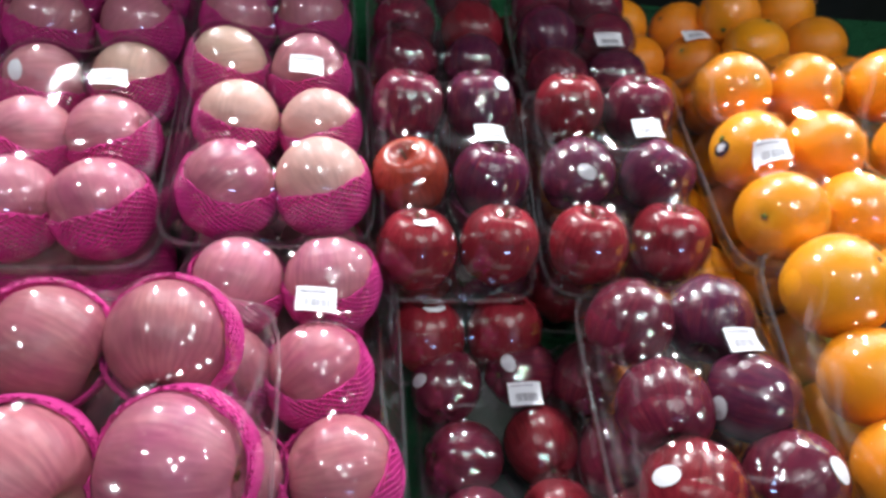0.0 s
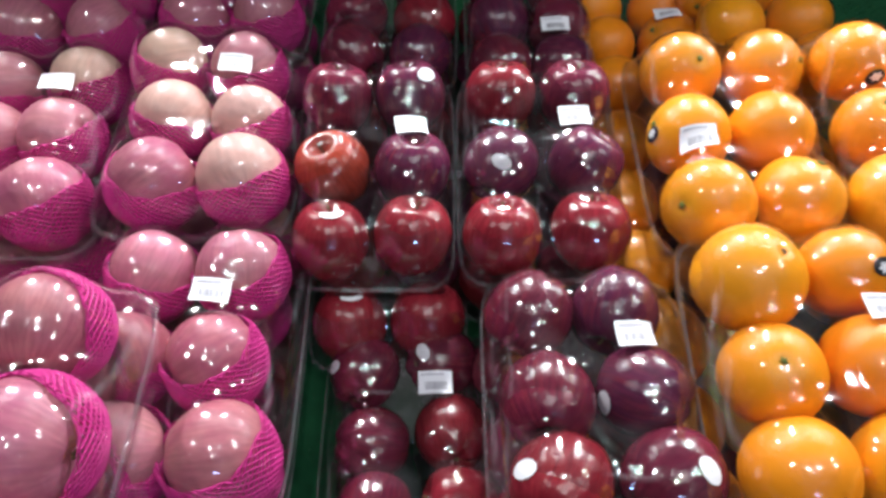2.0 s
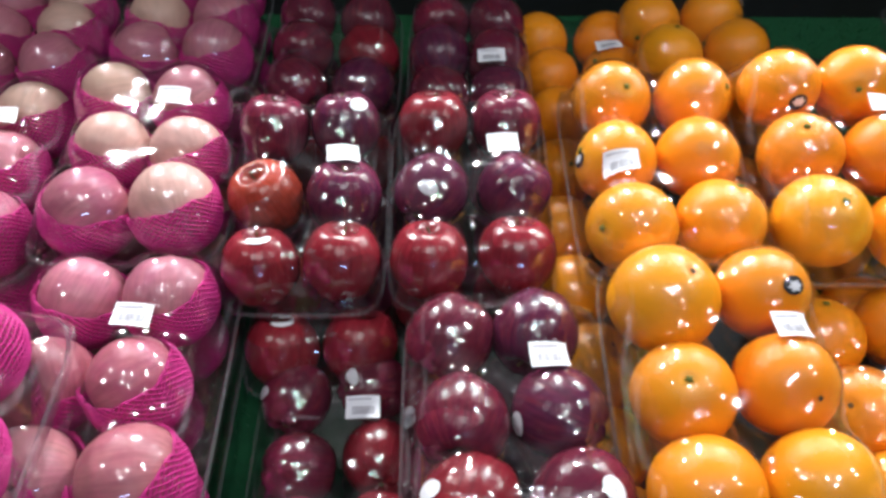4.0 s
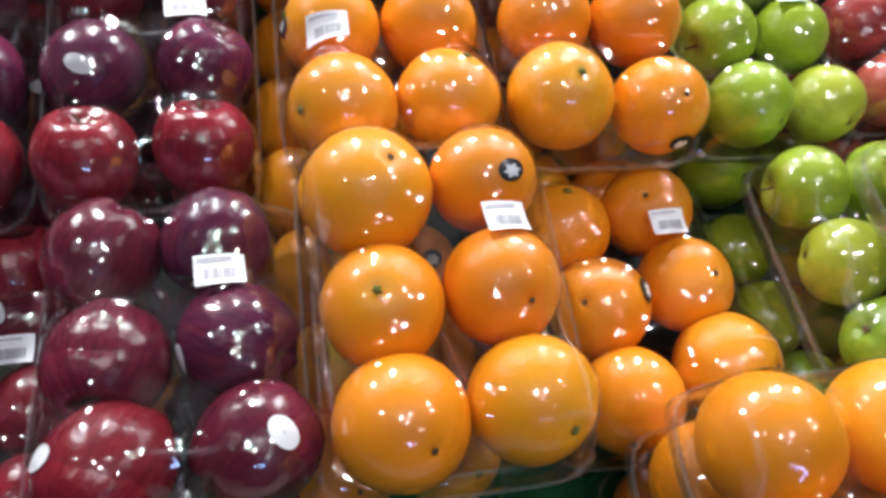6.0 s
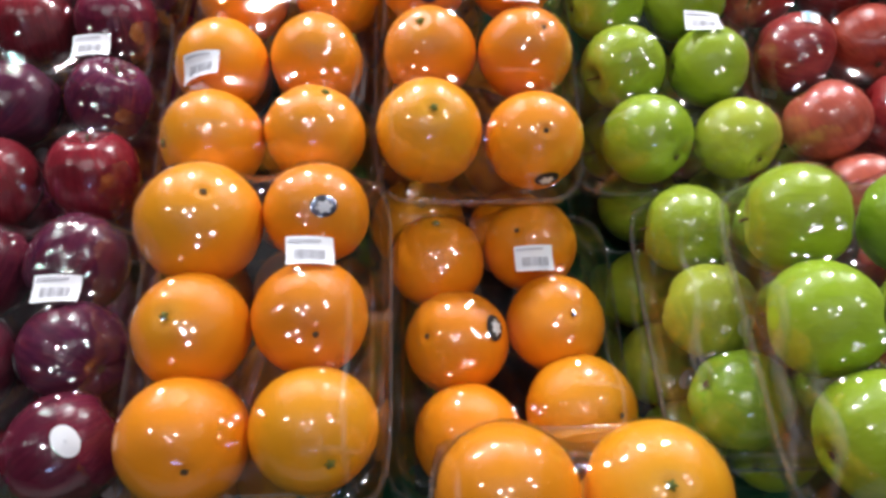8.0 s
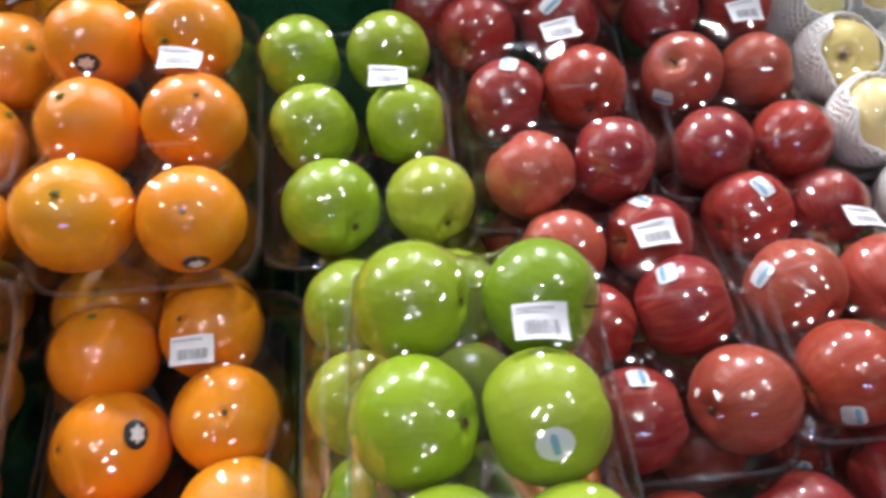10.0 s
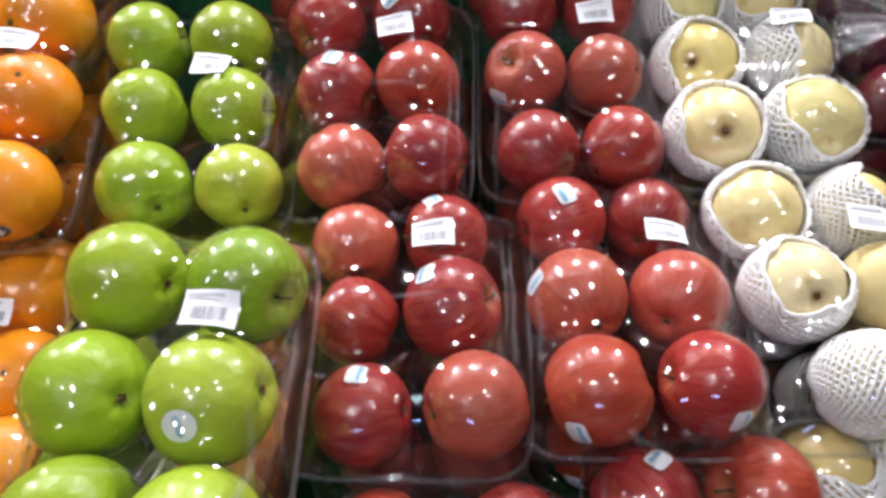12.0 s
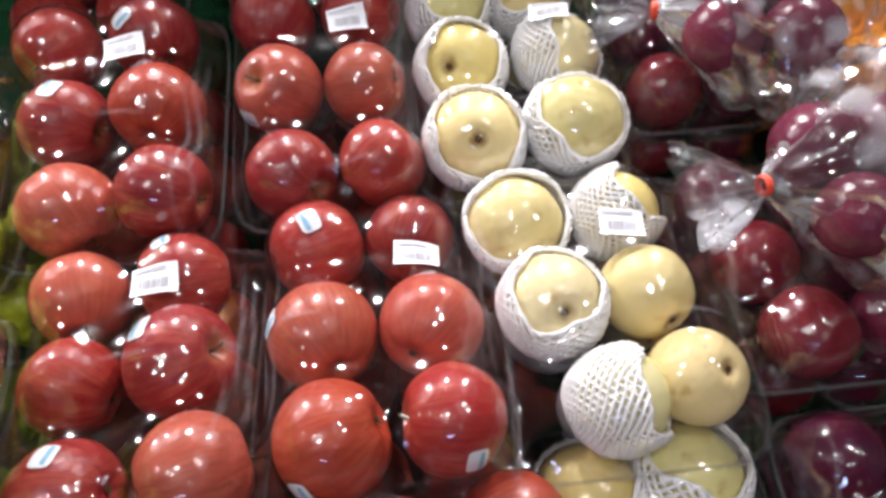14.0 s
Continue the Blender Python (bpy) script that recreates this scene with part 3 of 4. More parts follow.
    if label:
        lu, lv, turn = label
        c = flat @ Vector((lu, lv, 0))

        def sheet(name, cx, cy, a, b, lift, mat, n1=8, n2=6, painted_glint=0.0):
            vs, fs = [], []
            ct, st = math.cos(math.radians(turn)), math.sin(math.radians(turn))
            for i in range(n1):
                for j in range(n2):
                    p, q = cx + (i / (n1 - 1) - 0.5) * a, cy + (j / (n2 - 1) - 0.5) * b
                    px, py = c.x + p * ct - q * st, c.y + p * st + q * ct
                    gi = min(max((px / hx + 1) / 2 * (nx - 1), 0), nx - 1.001)
                    gj = min(max((py / hy + 1) / 2 * (ny - 1), 0), ny - 1.001)
                    i0, j0, fi, fj = int(gi), int(gj), gi % 1, gj % 1
                    z = (h[i0, j0] * (1 - fi) + h[i0 + 1, j0] * fi) * (1 - fj) + (h[i0, j0 + 1] * (1 - fi) + h[i0 + 1, j0 + 1] * fi) * fj
                    vs.append((px, py, z + lift))
            for i in range(n1 - 1):
                for j in range(n2 - 1):
                    k = i * n2 + j
                    fs.append((k, k + n2, k + n2 + 1, k + 1))
            return vs, fs

        vs, fs = sheet("price_label", 0, 0, 0.0335, 0.0235, 0.0028, PAPER)
        lab = part("price_label", mesh_of("price_label", vs, fs, PAPER), pack, None, "white printed price label")
        vs, fs = sheet("text", -0.003, 0.0080, 0.023, 0.0020, 0.0036, FAINT, 6, 2)
        part("print_line", mesh_of("print_line", vs, fs, FAINT, False), lab)
        vs, fs = [], []
        br = random.Random(seed)
        px = -0.0105
        while px < 0.0105:
            wd = br.choice((0.0005, 0.0008, 0.0013))
            v2, f2 = sheet("bar", px + wd / 2, -0.0035, wd, 0.0085, 0.0036, INK, 2, 4)
            fs += [tuple(len(vs) + k for k in f) for f in f2]
            vs += v2
            px += wd + br.choice((0.0004, 0.0006, 0.0009))
        tagged(part("barcode", mesh_of("barcode", vs, fs, INK, False), lab), "", "", "", "stuff")
    return pack


def facing(a, b, flip=False):
    """A direction on a fruit as one sees it from before the display: a to the right, b up, in radii; flip: the far end of the stem's axis."""
    d = Vector((a, 0, 0)) + Vector((0, 0.83, 0.55)) * b + Vector((0, -0.55, 0.83)) * math.sqrt(max(0.0, 1 - a * a - b * b))
    return -d if flip else d


def below(pack, u, v, w, tip=0.0, roll=0.0, yaw=0.0):
    """The same kind of tray again, lower in the pile."""
    made = copy_thing(pack, DECK @ pose(u, v, w, tip, roll, yaw))
    made["label"] = pack["label"].replace(", price label on top", ", lower in the pile")
    for ob in list(made.children):
        if ob.name.startswith("price_label"):
            for o in (*ob.children_recursive, ob):
                bpy.data.objects.remove(o)
    return made


# ---- the setting ----
WEST, EAST, SOUTH, NORTH = -5.0, 5.0, -7.5, 4.2
box("floor", WEST, EAST, SOUTH, NORTH, -0.05, 0.0, FLOORTILE, None, 0)
box("ceiling", WEST, EAST, SOUTH, NORTH, CEILING, CEILING + 0.1, CEILPAINT, None, 0)
box("wall_north", WEST, EAST, NORTH, NORTH + 0.1, 0.0, CEILING, WALLPAINT, None, 0)
box("wall_south", WEST, EAST, SOUTH - 0.1, SOUTH, 0.0, CEILING, WALLPAINT, None, 0)
box("wall_east", EAST, EAST + 0.1, SOUTH, NORTH, 0.0, CEILING, WALLPAINT, None, 0)
box("wall_west", WEST - 0.1, WEST, SOUTH, NORTH, 0.0, CEILING, WALLPAINT, None, 0)
for n, lab, cat in (("floor", "grey tiled shop floor", "floor"), ("ceiling", "grey painted shop ceiling", "ceiling"), ("wall_north", "grey painted shop wall", "wall"),
                    ("wall_south", "grey painted shop wall", "wall"), ("wall_east", "grey painted shop wall", "wall"), ("wall_west", "grey painted shop wall", "wall")):
    tagged(bpy.data.objects[n], lab, cat, "", "structure")


def downlight():
    """A round ceiling lamp: a metal ring with a bright disc in it."""
    bm = bmesh.new()
    bmesh.ops.create_cone(bm, cap_ends=True, segments=32, radius1=0.07, radius2=0.055, depth=0.06)
    me = bpy.data.meshes.new("housing")
    bm.to_mesh(me)
    bm.free()
    me.materials.append(RISER)
    ob = new("ceiling_light", me)
    tagged(ob, "round black ceiling downlight, switched on", "lamp", "ceiling lights")
    return ob


# small downlights over the whole shop, and an added track of stronger spots along the back of the display
LAMPS = [(-0.75, -1.55), (-0.35, -2.1), (0.0, -1.45), (1.3, -0.75), (1.75, -1.2), (-2.1, -1.0), (1.1, -3.4)]
SPOTS = (-1.35, -0.5, 0.4, 1.3)
TRACK_Y, TRACK_Z = 0.85, 2.2
first = downlight()
first.matrix_basis = pose(LAMPS[0][0], LAMPS[0][1], CEILING - 0.03)
WARMTH = (0.955, 0.945, 1.0)
small = bpy.data.lights.new("downlight", "AREA")
small.shape, small.size, small.energy, small.color = "DISK", 0.08, LAMP_POWER * 0.29, WARMTH
for n, (x, y) in enumerate(LAMPS):
    if n:
        copy_thing(first, pose(x, y, CEILING - 0.03))
    new("downlight", small).matrix_basis = pose(x, y, CEILING - 0.065)


# Unseen hanging track, added only to brighten the back rows of fruit.
def track_light():
    """A black rail hung from the ceiling on rods, with round spot heads turned to the fruit."""
    rail = box("track_light", -1.75, 1.75, -0.018, 0.018, -0.015, 0.015, RISER, pose(0, TRACK_Y, TRACK_Z + 0.16), 0.004)
    tagged(rail, "unseen black track of four spots, added to brighten the back rows", "lamp")
    for x in (-1.5, 0.0, 1.5):
        v, f = tube([(x, 0, 0.012), (x, 0, CEILING - TRACK_Z - 0.16)], [0.006, 0.006], 8)
        part("rod", mesh_of("rod", v, f, RISER), rail)
    head_v, head_f = tube([(0, 0, 0.10), (0, 0, 0.09), (0, 0, 0.004)], [0.035, 0.05, 0.055], 24)
    head = mesh_of("spot_head", head_v, head_f, RISER)
    arm_v, arm_f = tube([(0, 0, -0.012), (0, 0, -0.09)], [0.007, 0.007], 8)
    arm = mesh_of("bracket", arm_v, arm_f, RISER)
    spot = bpy.data.lights.new("spot", "AREA")
    spot.shape, spot.size, spot.energy, spot.color = "DISK", 0.09, LAMP_POWER * 0.56, WARMTH
    for x in SPOTS:
        aim = look((x, TRACK_Y, TRACK_Z), (x * 0.95, 0.25, 1.1))
        part("spot_head", head, rail, rail.matrix_basis.inverted() @ aim)
        part("bracket", arm, rail, pose(x, 0, 0))
        new("spot", spot).matrix_basis = aim


track_light()

# a cool strip lamp behind the camera, inferred from bluish reflections, on an added block
lamp_block = box("chiller_cabinet", -1.2, 1.2, -3.5, -2.99, 0.0, 1.9, RISER, None, 0.02)
tagged(lamp_block, "tall black chiller cabinet on the shop floor", "cabinet")
strip = box("chiller_light", -0.45, 0.45, -2.99, -2.93, 1.62, 1.78, RISER)
tagged(strip, "long strip lamp with cool bluish light, switched on", "lamp")
cool = bpy.data.lights.new("strip", "AREA")
cool.shape, cool.size, cool.size_y, cool.energy, cool.color = "RECTANGLE", 0.8, 0.12, 4.5, (0.40, 0.52, 1.0)
new("strip", cool).matrix_basis = look((0, -2.92, 1.7), (0, 0, 1.2))

# the sloping display: board, turf, back panel, front board
deck_board = box("display_board", -1.6, 1.5, -0.75, 0.66, MAT_W - 0.05, MAT_W - 0.012, WOOD, DECK)
tagged(deck_board, "dark sloping display board under green turf", "display stand", "", "structure")
mat_ob = box("turf_mat", -1.6, 1.5, -0.75, 0.66, MAT_W - 0.012, MAT_W - 0.004, MAT, DECK, 0.002)
tagged(mat_ob, "green artificial turf backing on the sloping display", "mat", "", "structure")
back = box("back_panel", -1.6, 1.5, 0.66, 0.70, MAT_W - 0.05, 0.35, RISER, DECK)
tagged(back, "black panel closing the display behind the fruit", "panel", "", "structure")
def wedge():
    """The closed base below the sloping board."""
    front, rear = DECK @ Vector((0, -0.74, MAT_W - 0.052)), DECK @ Vector((0, 0.69, MAT_W - 0.052))
    bm = bmesh.new()
    ends = []
    for x in (-1.58, 1.48):
        ends.append([bm.verts.new((x, y, z)) for y, z in ((front.y, 0.0), (rear.y, 0.0), (rear.y, rear.z), (front.y, front.z))])
    bm.faces.new(ends[0])
    bm.faces.new(ends[1][::-1])
    for k in range(4):
        j = (k + 1) % 4
        bm.faces.new((ends[0][k], ends[1][k], ends[1][j], ends[0][j]))
    bmesh.ops.recalc_face_normals(bm, faces=bm.faces[:])
    bmesh.ops.bevel(bm, geom=bm.edges[:], offset=0.006, segments=2, affect="EDGES")
    me = bpy.data.meshes.new("display_base")
    bm.to_mesh(me)
    bm.free()
    me.materials.append(WOOD)
    return new("display_base", me)


stand = wedge()
tagged(stand, "dark wooden base of the fruit display", "display stand", "", "structure")


def turf():
    r = random.Random(3)
    verts, faces = [], []
    for _ in range(42000):
        u, v = r.uniform(-1.25, 1.2), r.uniform(-0.5, 0.66)
        if not (0.0 < u < 0.30 or v > 0.28 or r.random() < 0.35):
            continue
        a, ln, w = r.uniform(0, 6.28), r.uniform(0.005, 0.010), r.uniform(0.0006, 0.0011)
        dx, dy = math.cos(a), math.sin(a)
        lx, ly = r.uniform(-0.004, 0.004), r.uniform(-0.004, 0.004)
        b = len(verts)
        z = MAT_W - 0.005
        verts += [(u - dx * w, v - dy * w, z), (u + dx * w, v + dy * w, z), (u + lx, v + ly, z + ln)]
        faces.append((b, b + 1, b + 2))
    ob = new("turf", mesh_of("turf", verts, faces, TURF, False))
    ob.matrix_basis = DECK
    tagged(ob, "short dark green artificial turf blades on the display", "turf", "", "stuff")


turf()

# pink apples
PINK_NETS = {i: ((0.25 if i % 2 == 0 else -0.25), 0.35, 1) for i in range(6)}
a_mid = fruit_pack("pink", -0.035, 0.0, ((-1.036, 0.226, 0.084), (-0.950, 0.237, 0.084), (-1.032, 0.146, 0.086), (-0.957, 0.153, 0.086), (-1.030, 0.064, 0.088), (-0.952, 0.067, 0.090)),
                   "mlmmmd", (-0.959, 0.195, 6), nets=PINK_NETS, seed=1, stickers={0: (facing(-0.35, 0.1), "oval"), 4: (facing(-0.35, 0.4), "oval")})
b_mid = fruit_pack("pink", -0.015, 0.0, ((-0.850, 0.246, 0.084), (-0.765, 0.240, 0.084), (-0.832, 0.165, 0.082), (-0.751, 0.161, 0.080), (-0.833, 0.076, 0.088), (-0.748, 0.082, 0.088)),
                   "lmlldl", (-0.765, 0.206, 0), nets=PINK_NETS, seed=2)
b_front = fruit_pack("pink", -0.036, 0.0, ((-0.820, -0.019, 0.082), (-0.738, -0.016, 0.085), (-0.826, -0.108, 0.084), (-0.747, -0.110, 0.085), (-0.812, -0.197, 0.088), (-0.728, -0.197, 0.090)),
                     "mmppmp", (-0.749, -0.062, -2), nets=PINK_NETS, seed=3)
a_front = fruit_pack("pink", 0.068, -0.05, ((-0.926, -0.137, 0.084), (-0.846, -0.134, 0.086), (-0.922, -0.228, 0.090), (-0.829, -0.226, 0.094), (-0.920, -0.318, 0.088), (-0.832, -0.316, 0.088)),
                     "pppdpp", None, nets={i: ((0.2 if i % 2 == 0 else -0.2), -0.5, 1) for i in range(6)}, seed=4)
fruit_pack("pink", -0.04, 0.0, ((-1.053, 0.460, 0.084), (-0.965, 0.462, 0.084), (-1.055, 0.400, 0.084), (-0.962, 0.402, 0.084), (-1.056, 0.330, 0.086), (-0.960, 0.336, 0.086)),
           "mlmlmm", None, nets=PINK_NETS, seed=5)
fruit_pack("pink", -0.04, 0.0, ((-0.852, 0.500, 0.082), (-0.766, 0.502, 0.082), (-0.850, 0.432, 0.082), (-0.765, 0.434, 0.082), (-0.850, 0.360, 0.084), (-0.764, 0.366, 0.084)),
           "mmlmmm", None, nets=PINK_NETS, seed=6)
below(a_mid, -0.99, 0.15, -0.168)
below(a_mid, -1.190, 0.150, -0.085)
below(b_mid, -1.200, 0.410, -0.085)
below(b_mid, -1.180, -0.100, -0.085)
below(a_mid, -1.190, 0.150, -0.172)
below(b_mid, -1.200, 0.410, -0.172)
below(b_mid, -1.180, -0.100, -0.172)
below(b_mid, -0.990, -0.110, -0.172)
below(a_mid, -1.00, 0.40, -0.168)
below(b_mid, -0.80, 0.16, -0.168)
below(b_mid, -0.81, 0.43, -0.168)
below(b_front, -0.79, -0.10, -0.170)
below(b_front, -0.90, -0.34, -0.170)
below(a_front, -0.885, -0.225, -0.068)

# dark red apples
c_mid = fruit_pack("dark", -0.028, 0.17, ((-0.658, 0.192, 0.078), (-0.579, 0.197, 0.078), (-0.657, 0.104, 0.078), (-0.575, 0.104, 0.080), (-0.655, 0.022, 0.079), (-0.573, 0.028, 0.080)),
                   "mdldrr", (-0.576, 0.143, 8), seed=11, stickers={1: (facing(0.43, 0.56), "oval"), 4: (facing(0.1, 0.77), "oval")}, axes={0: facing(0.1, 0.95), 1: facing(-0.1, 0.95), 2: facing(-0.3, 0.7), 3: facing(0.1, 0.9), 4: facing(0, 0.95), 5: facing(0.1, 0.93)})
d_mid = fruit_pack("dark", -0.021, 0.15, ((-0.480, 0.194, 0.078), (-0.399, 0.196, 0.078), (-0.483, 0.106, 0.078), (-0.395, 0.108, 0.078), (-0.484, 0.023, 0.080), (-0.395, 0.029, 0.080)),
                   "rmddrr", (-0.406, 0.151, 4), seed=12, stickers={2: (facing(-0.05, 0.15), "oval")}, axes={0: facing(0, 0.95), 1: facing(0, 0.9), 4: facing(0.05, 0.93), 5: facing(0, 0.97), 3: facing(0.5, 0.8)})
d_front = fruit_pack("dark", -0.024, 0.0, ((-0.463, -0.068, 0.080), (-0.384, -0.063, 0.080), (-0.455, -0.151, 0.082), (-0.369, -0.145, 0.080), (-0.449, -0.222, 0.084), (-0.362, -0.220, 0.082)),
                     "mdmdrm", (-0.380, -0.105, 4), seed=13, stickers={4: (facing(-0.76, 0.4), "oval"), 5: (facing(0.45, 0.42), "oval"), 3: (facing(-0.94, -0.15), "oval")})
c_front = fruit_pack("dark", -0.137, 0.0, ((-0.622, -0.078, 0.072), (-0.544, -0.064, 0.072), (-0.612, -0.151, 0.072), (-0.532, -0.143, 0.074), (-0.606, -0.218, 0.072), (-0.524, -0.212, 0.074)),
                     "mmmrmr", (-0.549, -0.100, 2), seed=14, stickers={0: (facing(-0.8, 0.27), "oval"), 1: (facing(-0.5, 0.4), "oval")})
c_back = fruit_pack("dark", -0.045, 0.0, ((-0.652, 0.448, 0.076), (-0.570, 0.444, 0.076), (-0.650, 0.378, 0.078), (-0.566, 0.370, 0.078), (-0.654, 0.305, 0.076), (-0.570, 0.303, 0.076)),
                    "mmmrmd", None, stickers={2: ((0.1, 0.6, 1), "oval")}, seed=15)
d_back = fruit_pack("dark", -0.030, 0.0, ((-0.472, 0.418, 0.076), (-0.398, 0.416, 0.076), (-0.472, 0.345, 0.076), (-0.397, 0.342, 0.076), (-0.472, 0.270, 0.074), (-0.398, 0.272, 0.074)),
                    "mmdmmd", (-0.410, 0.307, 0), seed=16)
below(c_mid, -0.600, 0.060, -0.168)
below(c_mid, -0.610, 0.330, -0.168)
below(d_mid, -0.440, 0.120, -0.168)
below(d_mid, -0.440, 0.370, -0.168)
below(d_front, -0.420, -0.150, -0.168)

# oranges
e_mid = fruit_pack("orange", 0.0, 0.0, ((-0.276, 0.230, 0.090), (-0.182, 0.234, 0.090), (-0.286, 0.132, 0.089), (-0.198, 0.138, 0.089), (-0.283, 0.042, 0.091), (-0.194, 0.049, 0.089)),
                   "mmlmll", (-0.292, 0.098, 0), seed=21, stickers={2: (facing(-0.96, 0), "black")}, axes={0: facing(0.17, 0.1), 1: facing(0.7, 0.13), 5: facing(0.3, 0.8)})
e_front = fruit_pack("orange", 0.008, 0.10, ((-0.275, -0.055, 0.098), (-0.185, -0.046, 0.084), (-0.272, -0.142, 0.087), (-0.186, -0.133, 0.087), (-0.268, -0.221, 0.091), (-0.179, -0.215, 0.090)),
                     "lmmmml", (-0.183, -0.094, 5), seed=22, stickers={1: (facing(0.26, 0.24), "black")}, axes={2: facing(-0.18, 0.5), 5: facing(0.37, -0.2), 3: facing(0.24, -0.05, True), 4: facing(0.3, -0.08, True), 0: facing(0.3, 0.6, True)})
f_mid = fruit_pack("orange", 0.012, 0.15, ((-0.095, 0.222, 0.088), (-0.009, 0.226, 0.088), (-0.092, 0.134, 0.086), (-0.003, 0.132, 0.087), (-0.094, 0.050, 0.094), (-0.001, 0.040, 0.087)),
                   "mmmmlm", (-0.008, 0.173, -4), seed=23, stickers={5: (facing(0.16, -0.72), "black"), 0: (facing(0.1, -0.45), "black")}, axes={4: facing(0.1, 0.47), 2: facing(-0.2, 0.65), 5: facing(0.1, 0.25, True), 3: facing(0.3, 0.5, True)})
f_front = fruit_pack("orange", -0.085, 0.05, ((-0.089, -0.037, 0.088), (-0.001, -0.022, 0.087), (-0.073, -0.116, 0.091), (0.015, -0.100, 0.087), (-0.066, -0.199, 0.090), (0.029, -0.178, 0.092)),
                     "mmmmml", (-0.005, -0.055, 2), seed=24, stickers={2: (facing(0.66, 0.4), "black")}, axes={1: facing(-0.4, 0.42, True), 2: facing(-0.6, 0.3, True), 3: facing(0.2, 0.37, True), 4: facing(-0.33, -0.56, True), 5: facing(0.55, 0.15, True), 0: facing(0, 0.9)})
f_near = fruit_pack("orange", 0.050, 0.0, ((-0.053, -0.273, 0.088), (0.038, -0.274, 0.087), (-0.050, -0.362, 0.088), (0.040, -0.362, 0.088), (-0.048, -0.450, 0.088), (0.042, -0.450, 0.088)),
           "ml", None, seed=25, axes={1: facing(-0.08, 0.45)})
e_back = fruit_pack("orange", -0.10, 0.0, ((-0.327, 0.471, 0.086), (-0.232, 0.472, 0.088), (-0.319, 0.393, 0.082), (-0.230, 0.399, 0.086), (-0.316, 0.312, 0.084), (-0.230, 0.315, 0.084)),
                    "mmmdmm", (-0.241, 0.411, 0), seed=26)
f_back = fruit_pack("orange", -0.050, 0.0, ((-0.183, 0.448, 0.086), (-0.093, 0.458, 0.086), (-0.168, 0.376, 0.086), (-0.078, 0.384, 0.088), (-0.160, 0.300, 0.086), (-0.072, 0.305, 0.086)),
                    "lllmmm", (-0.068, 0.470, -20), axes={2: (0.1, 0.3, 1)}, seed=27)
below(e_mid, -0.275, 0.140, -0.172)
below(e_front, -0.265, -0.130, -0.172)
below(f_mid, -0.060, 0.105, -0.160)
below(f_near, 0.000, -0.375, -0.172)
below(f_near, -0.004, -0.368, -0.080)
below(f_back, -0.125, 0.390, -0.172)

riser = box("display_riser", -0.112, 0.048, -0.225, 0.005, MAT_W - 0.004, -0.140, RISER, DECK)
tagged(riser, "low black plastic riser under a tray of oranges", "riser")

# green apples
g_mid = fruit_pack("green", -0.012, 0.17, ((0.084, 0.212, 0.080), (0.167, 0.211, 0.079), (0.096, 0.136, 0.081), (0.178, 0.136, 0.078), (0.109, 0.057, 0.084), (0.194, 0.057, 0.077)),
                   "mmmmml", (0.165, 0.162, -5), seed=31, axes={5: facing(0.36, -0.53, True)})
g_front = fruit_pack("green", 0.063, 0.0, ((0.171, -0.088, 0.079), (0.253, -0.092, 0.078), (0.167, -0.168, 0.079), (0.245, -0.171, 0.081), (0.178, -0.248, 0.082), (0.250, -0.252, 0.082)),
                     "mdmlml", (0.245, -0.126, -2), seed=32, stickers={3: (facing(-0.1, -0.14), "seal"), 4: (facing(0.28, 0.36), "seal")}, axes={3: facing(0.97, 0.2, True)})
g_two = fruit_pack("green", -0.020, 0.0, ((0.124, -0.045, 0.076), (0.204, -0.045, 0.078), (0.126, -0.121, 0.076), (0.206, -0.125, 0.078), (0.134, -0.195, 0.076), (0.212, -0.200, 0.078)),
                   "mmlmdm", None, seed=33, stickers={2: (facing(0.45, -0.2), "seal")})
below(g_two, 0.155, -0.125, -0.170)
below(g_mid, 0.155, 0.130, -0.168)

# red apples
h_mid = fruit_pack("gala", -0.018, 0.08, ((0.255, 0.245, 0.078), (0.339, 0.247, 0.078), (0.271, 0.159, 0.079), (0.348, 0.168, 0.080), (0.283, 0.076, 0.079), (0.358, 0.085, 0.078)),
                   "mddold", (0.328, 0.211, 8), seed=41, stickers={1: (facing(-0.4, 0.4), "square"), 2: (facing(0.07, 0.76), "square")})
h_front = fruit_pack("gala", -0.030, -0.12, ((0.300, 0.003, 0.074), (0.377, 0.010, 0.074), (0.309, -0.073, 0.070), (0.383, -0.063, 0.081), (0.323, -0.152, 0.074), (0.402, -0.145, 0.079)),
                     "lmmddl", (0.369, -0.013, 4), seed=42, stickers={1: (facing(-0.28, 0.8), "square"), 3: (facing(-0.45, 0.67), "square"), 4: (facing(-0.06, 0.84), "square")}, axes={5: facing(-0.9, -0.15, True), 3: facing(0.9, 0.2)})
h_near = fruit_pack("gala", -0.045, 0.0, ((0.339, -0.235, 0.078), (0.427, -0.231, 0.078), (0.342, -0.318, 0.078), (0.428, -0.316, 0.078), (0.344, -0.400, 0.078), (0.430, -0.398, 0.078)),
                    "odmmmm", None, seed=43)
i_mid = fruit_pack("gala", -0.028, 0.13, ((0.445, 0.262, 0.077), (0.526, 0.264, 0.075), (0.450, 0.187, 0.079), (0.525, 0.185, 0.074), (0.458, 0.101, 0.077), (0.534, 0.103, 0.075)),
                   "dmlldm", (0.515, 0.233, 6), seed=44, stickers={2: (facing(-0.66, -0.55), "square")}, axes={2: facing(-0.5, 0.3)})
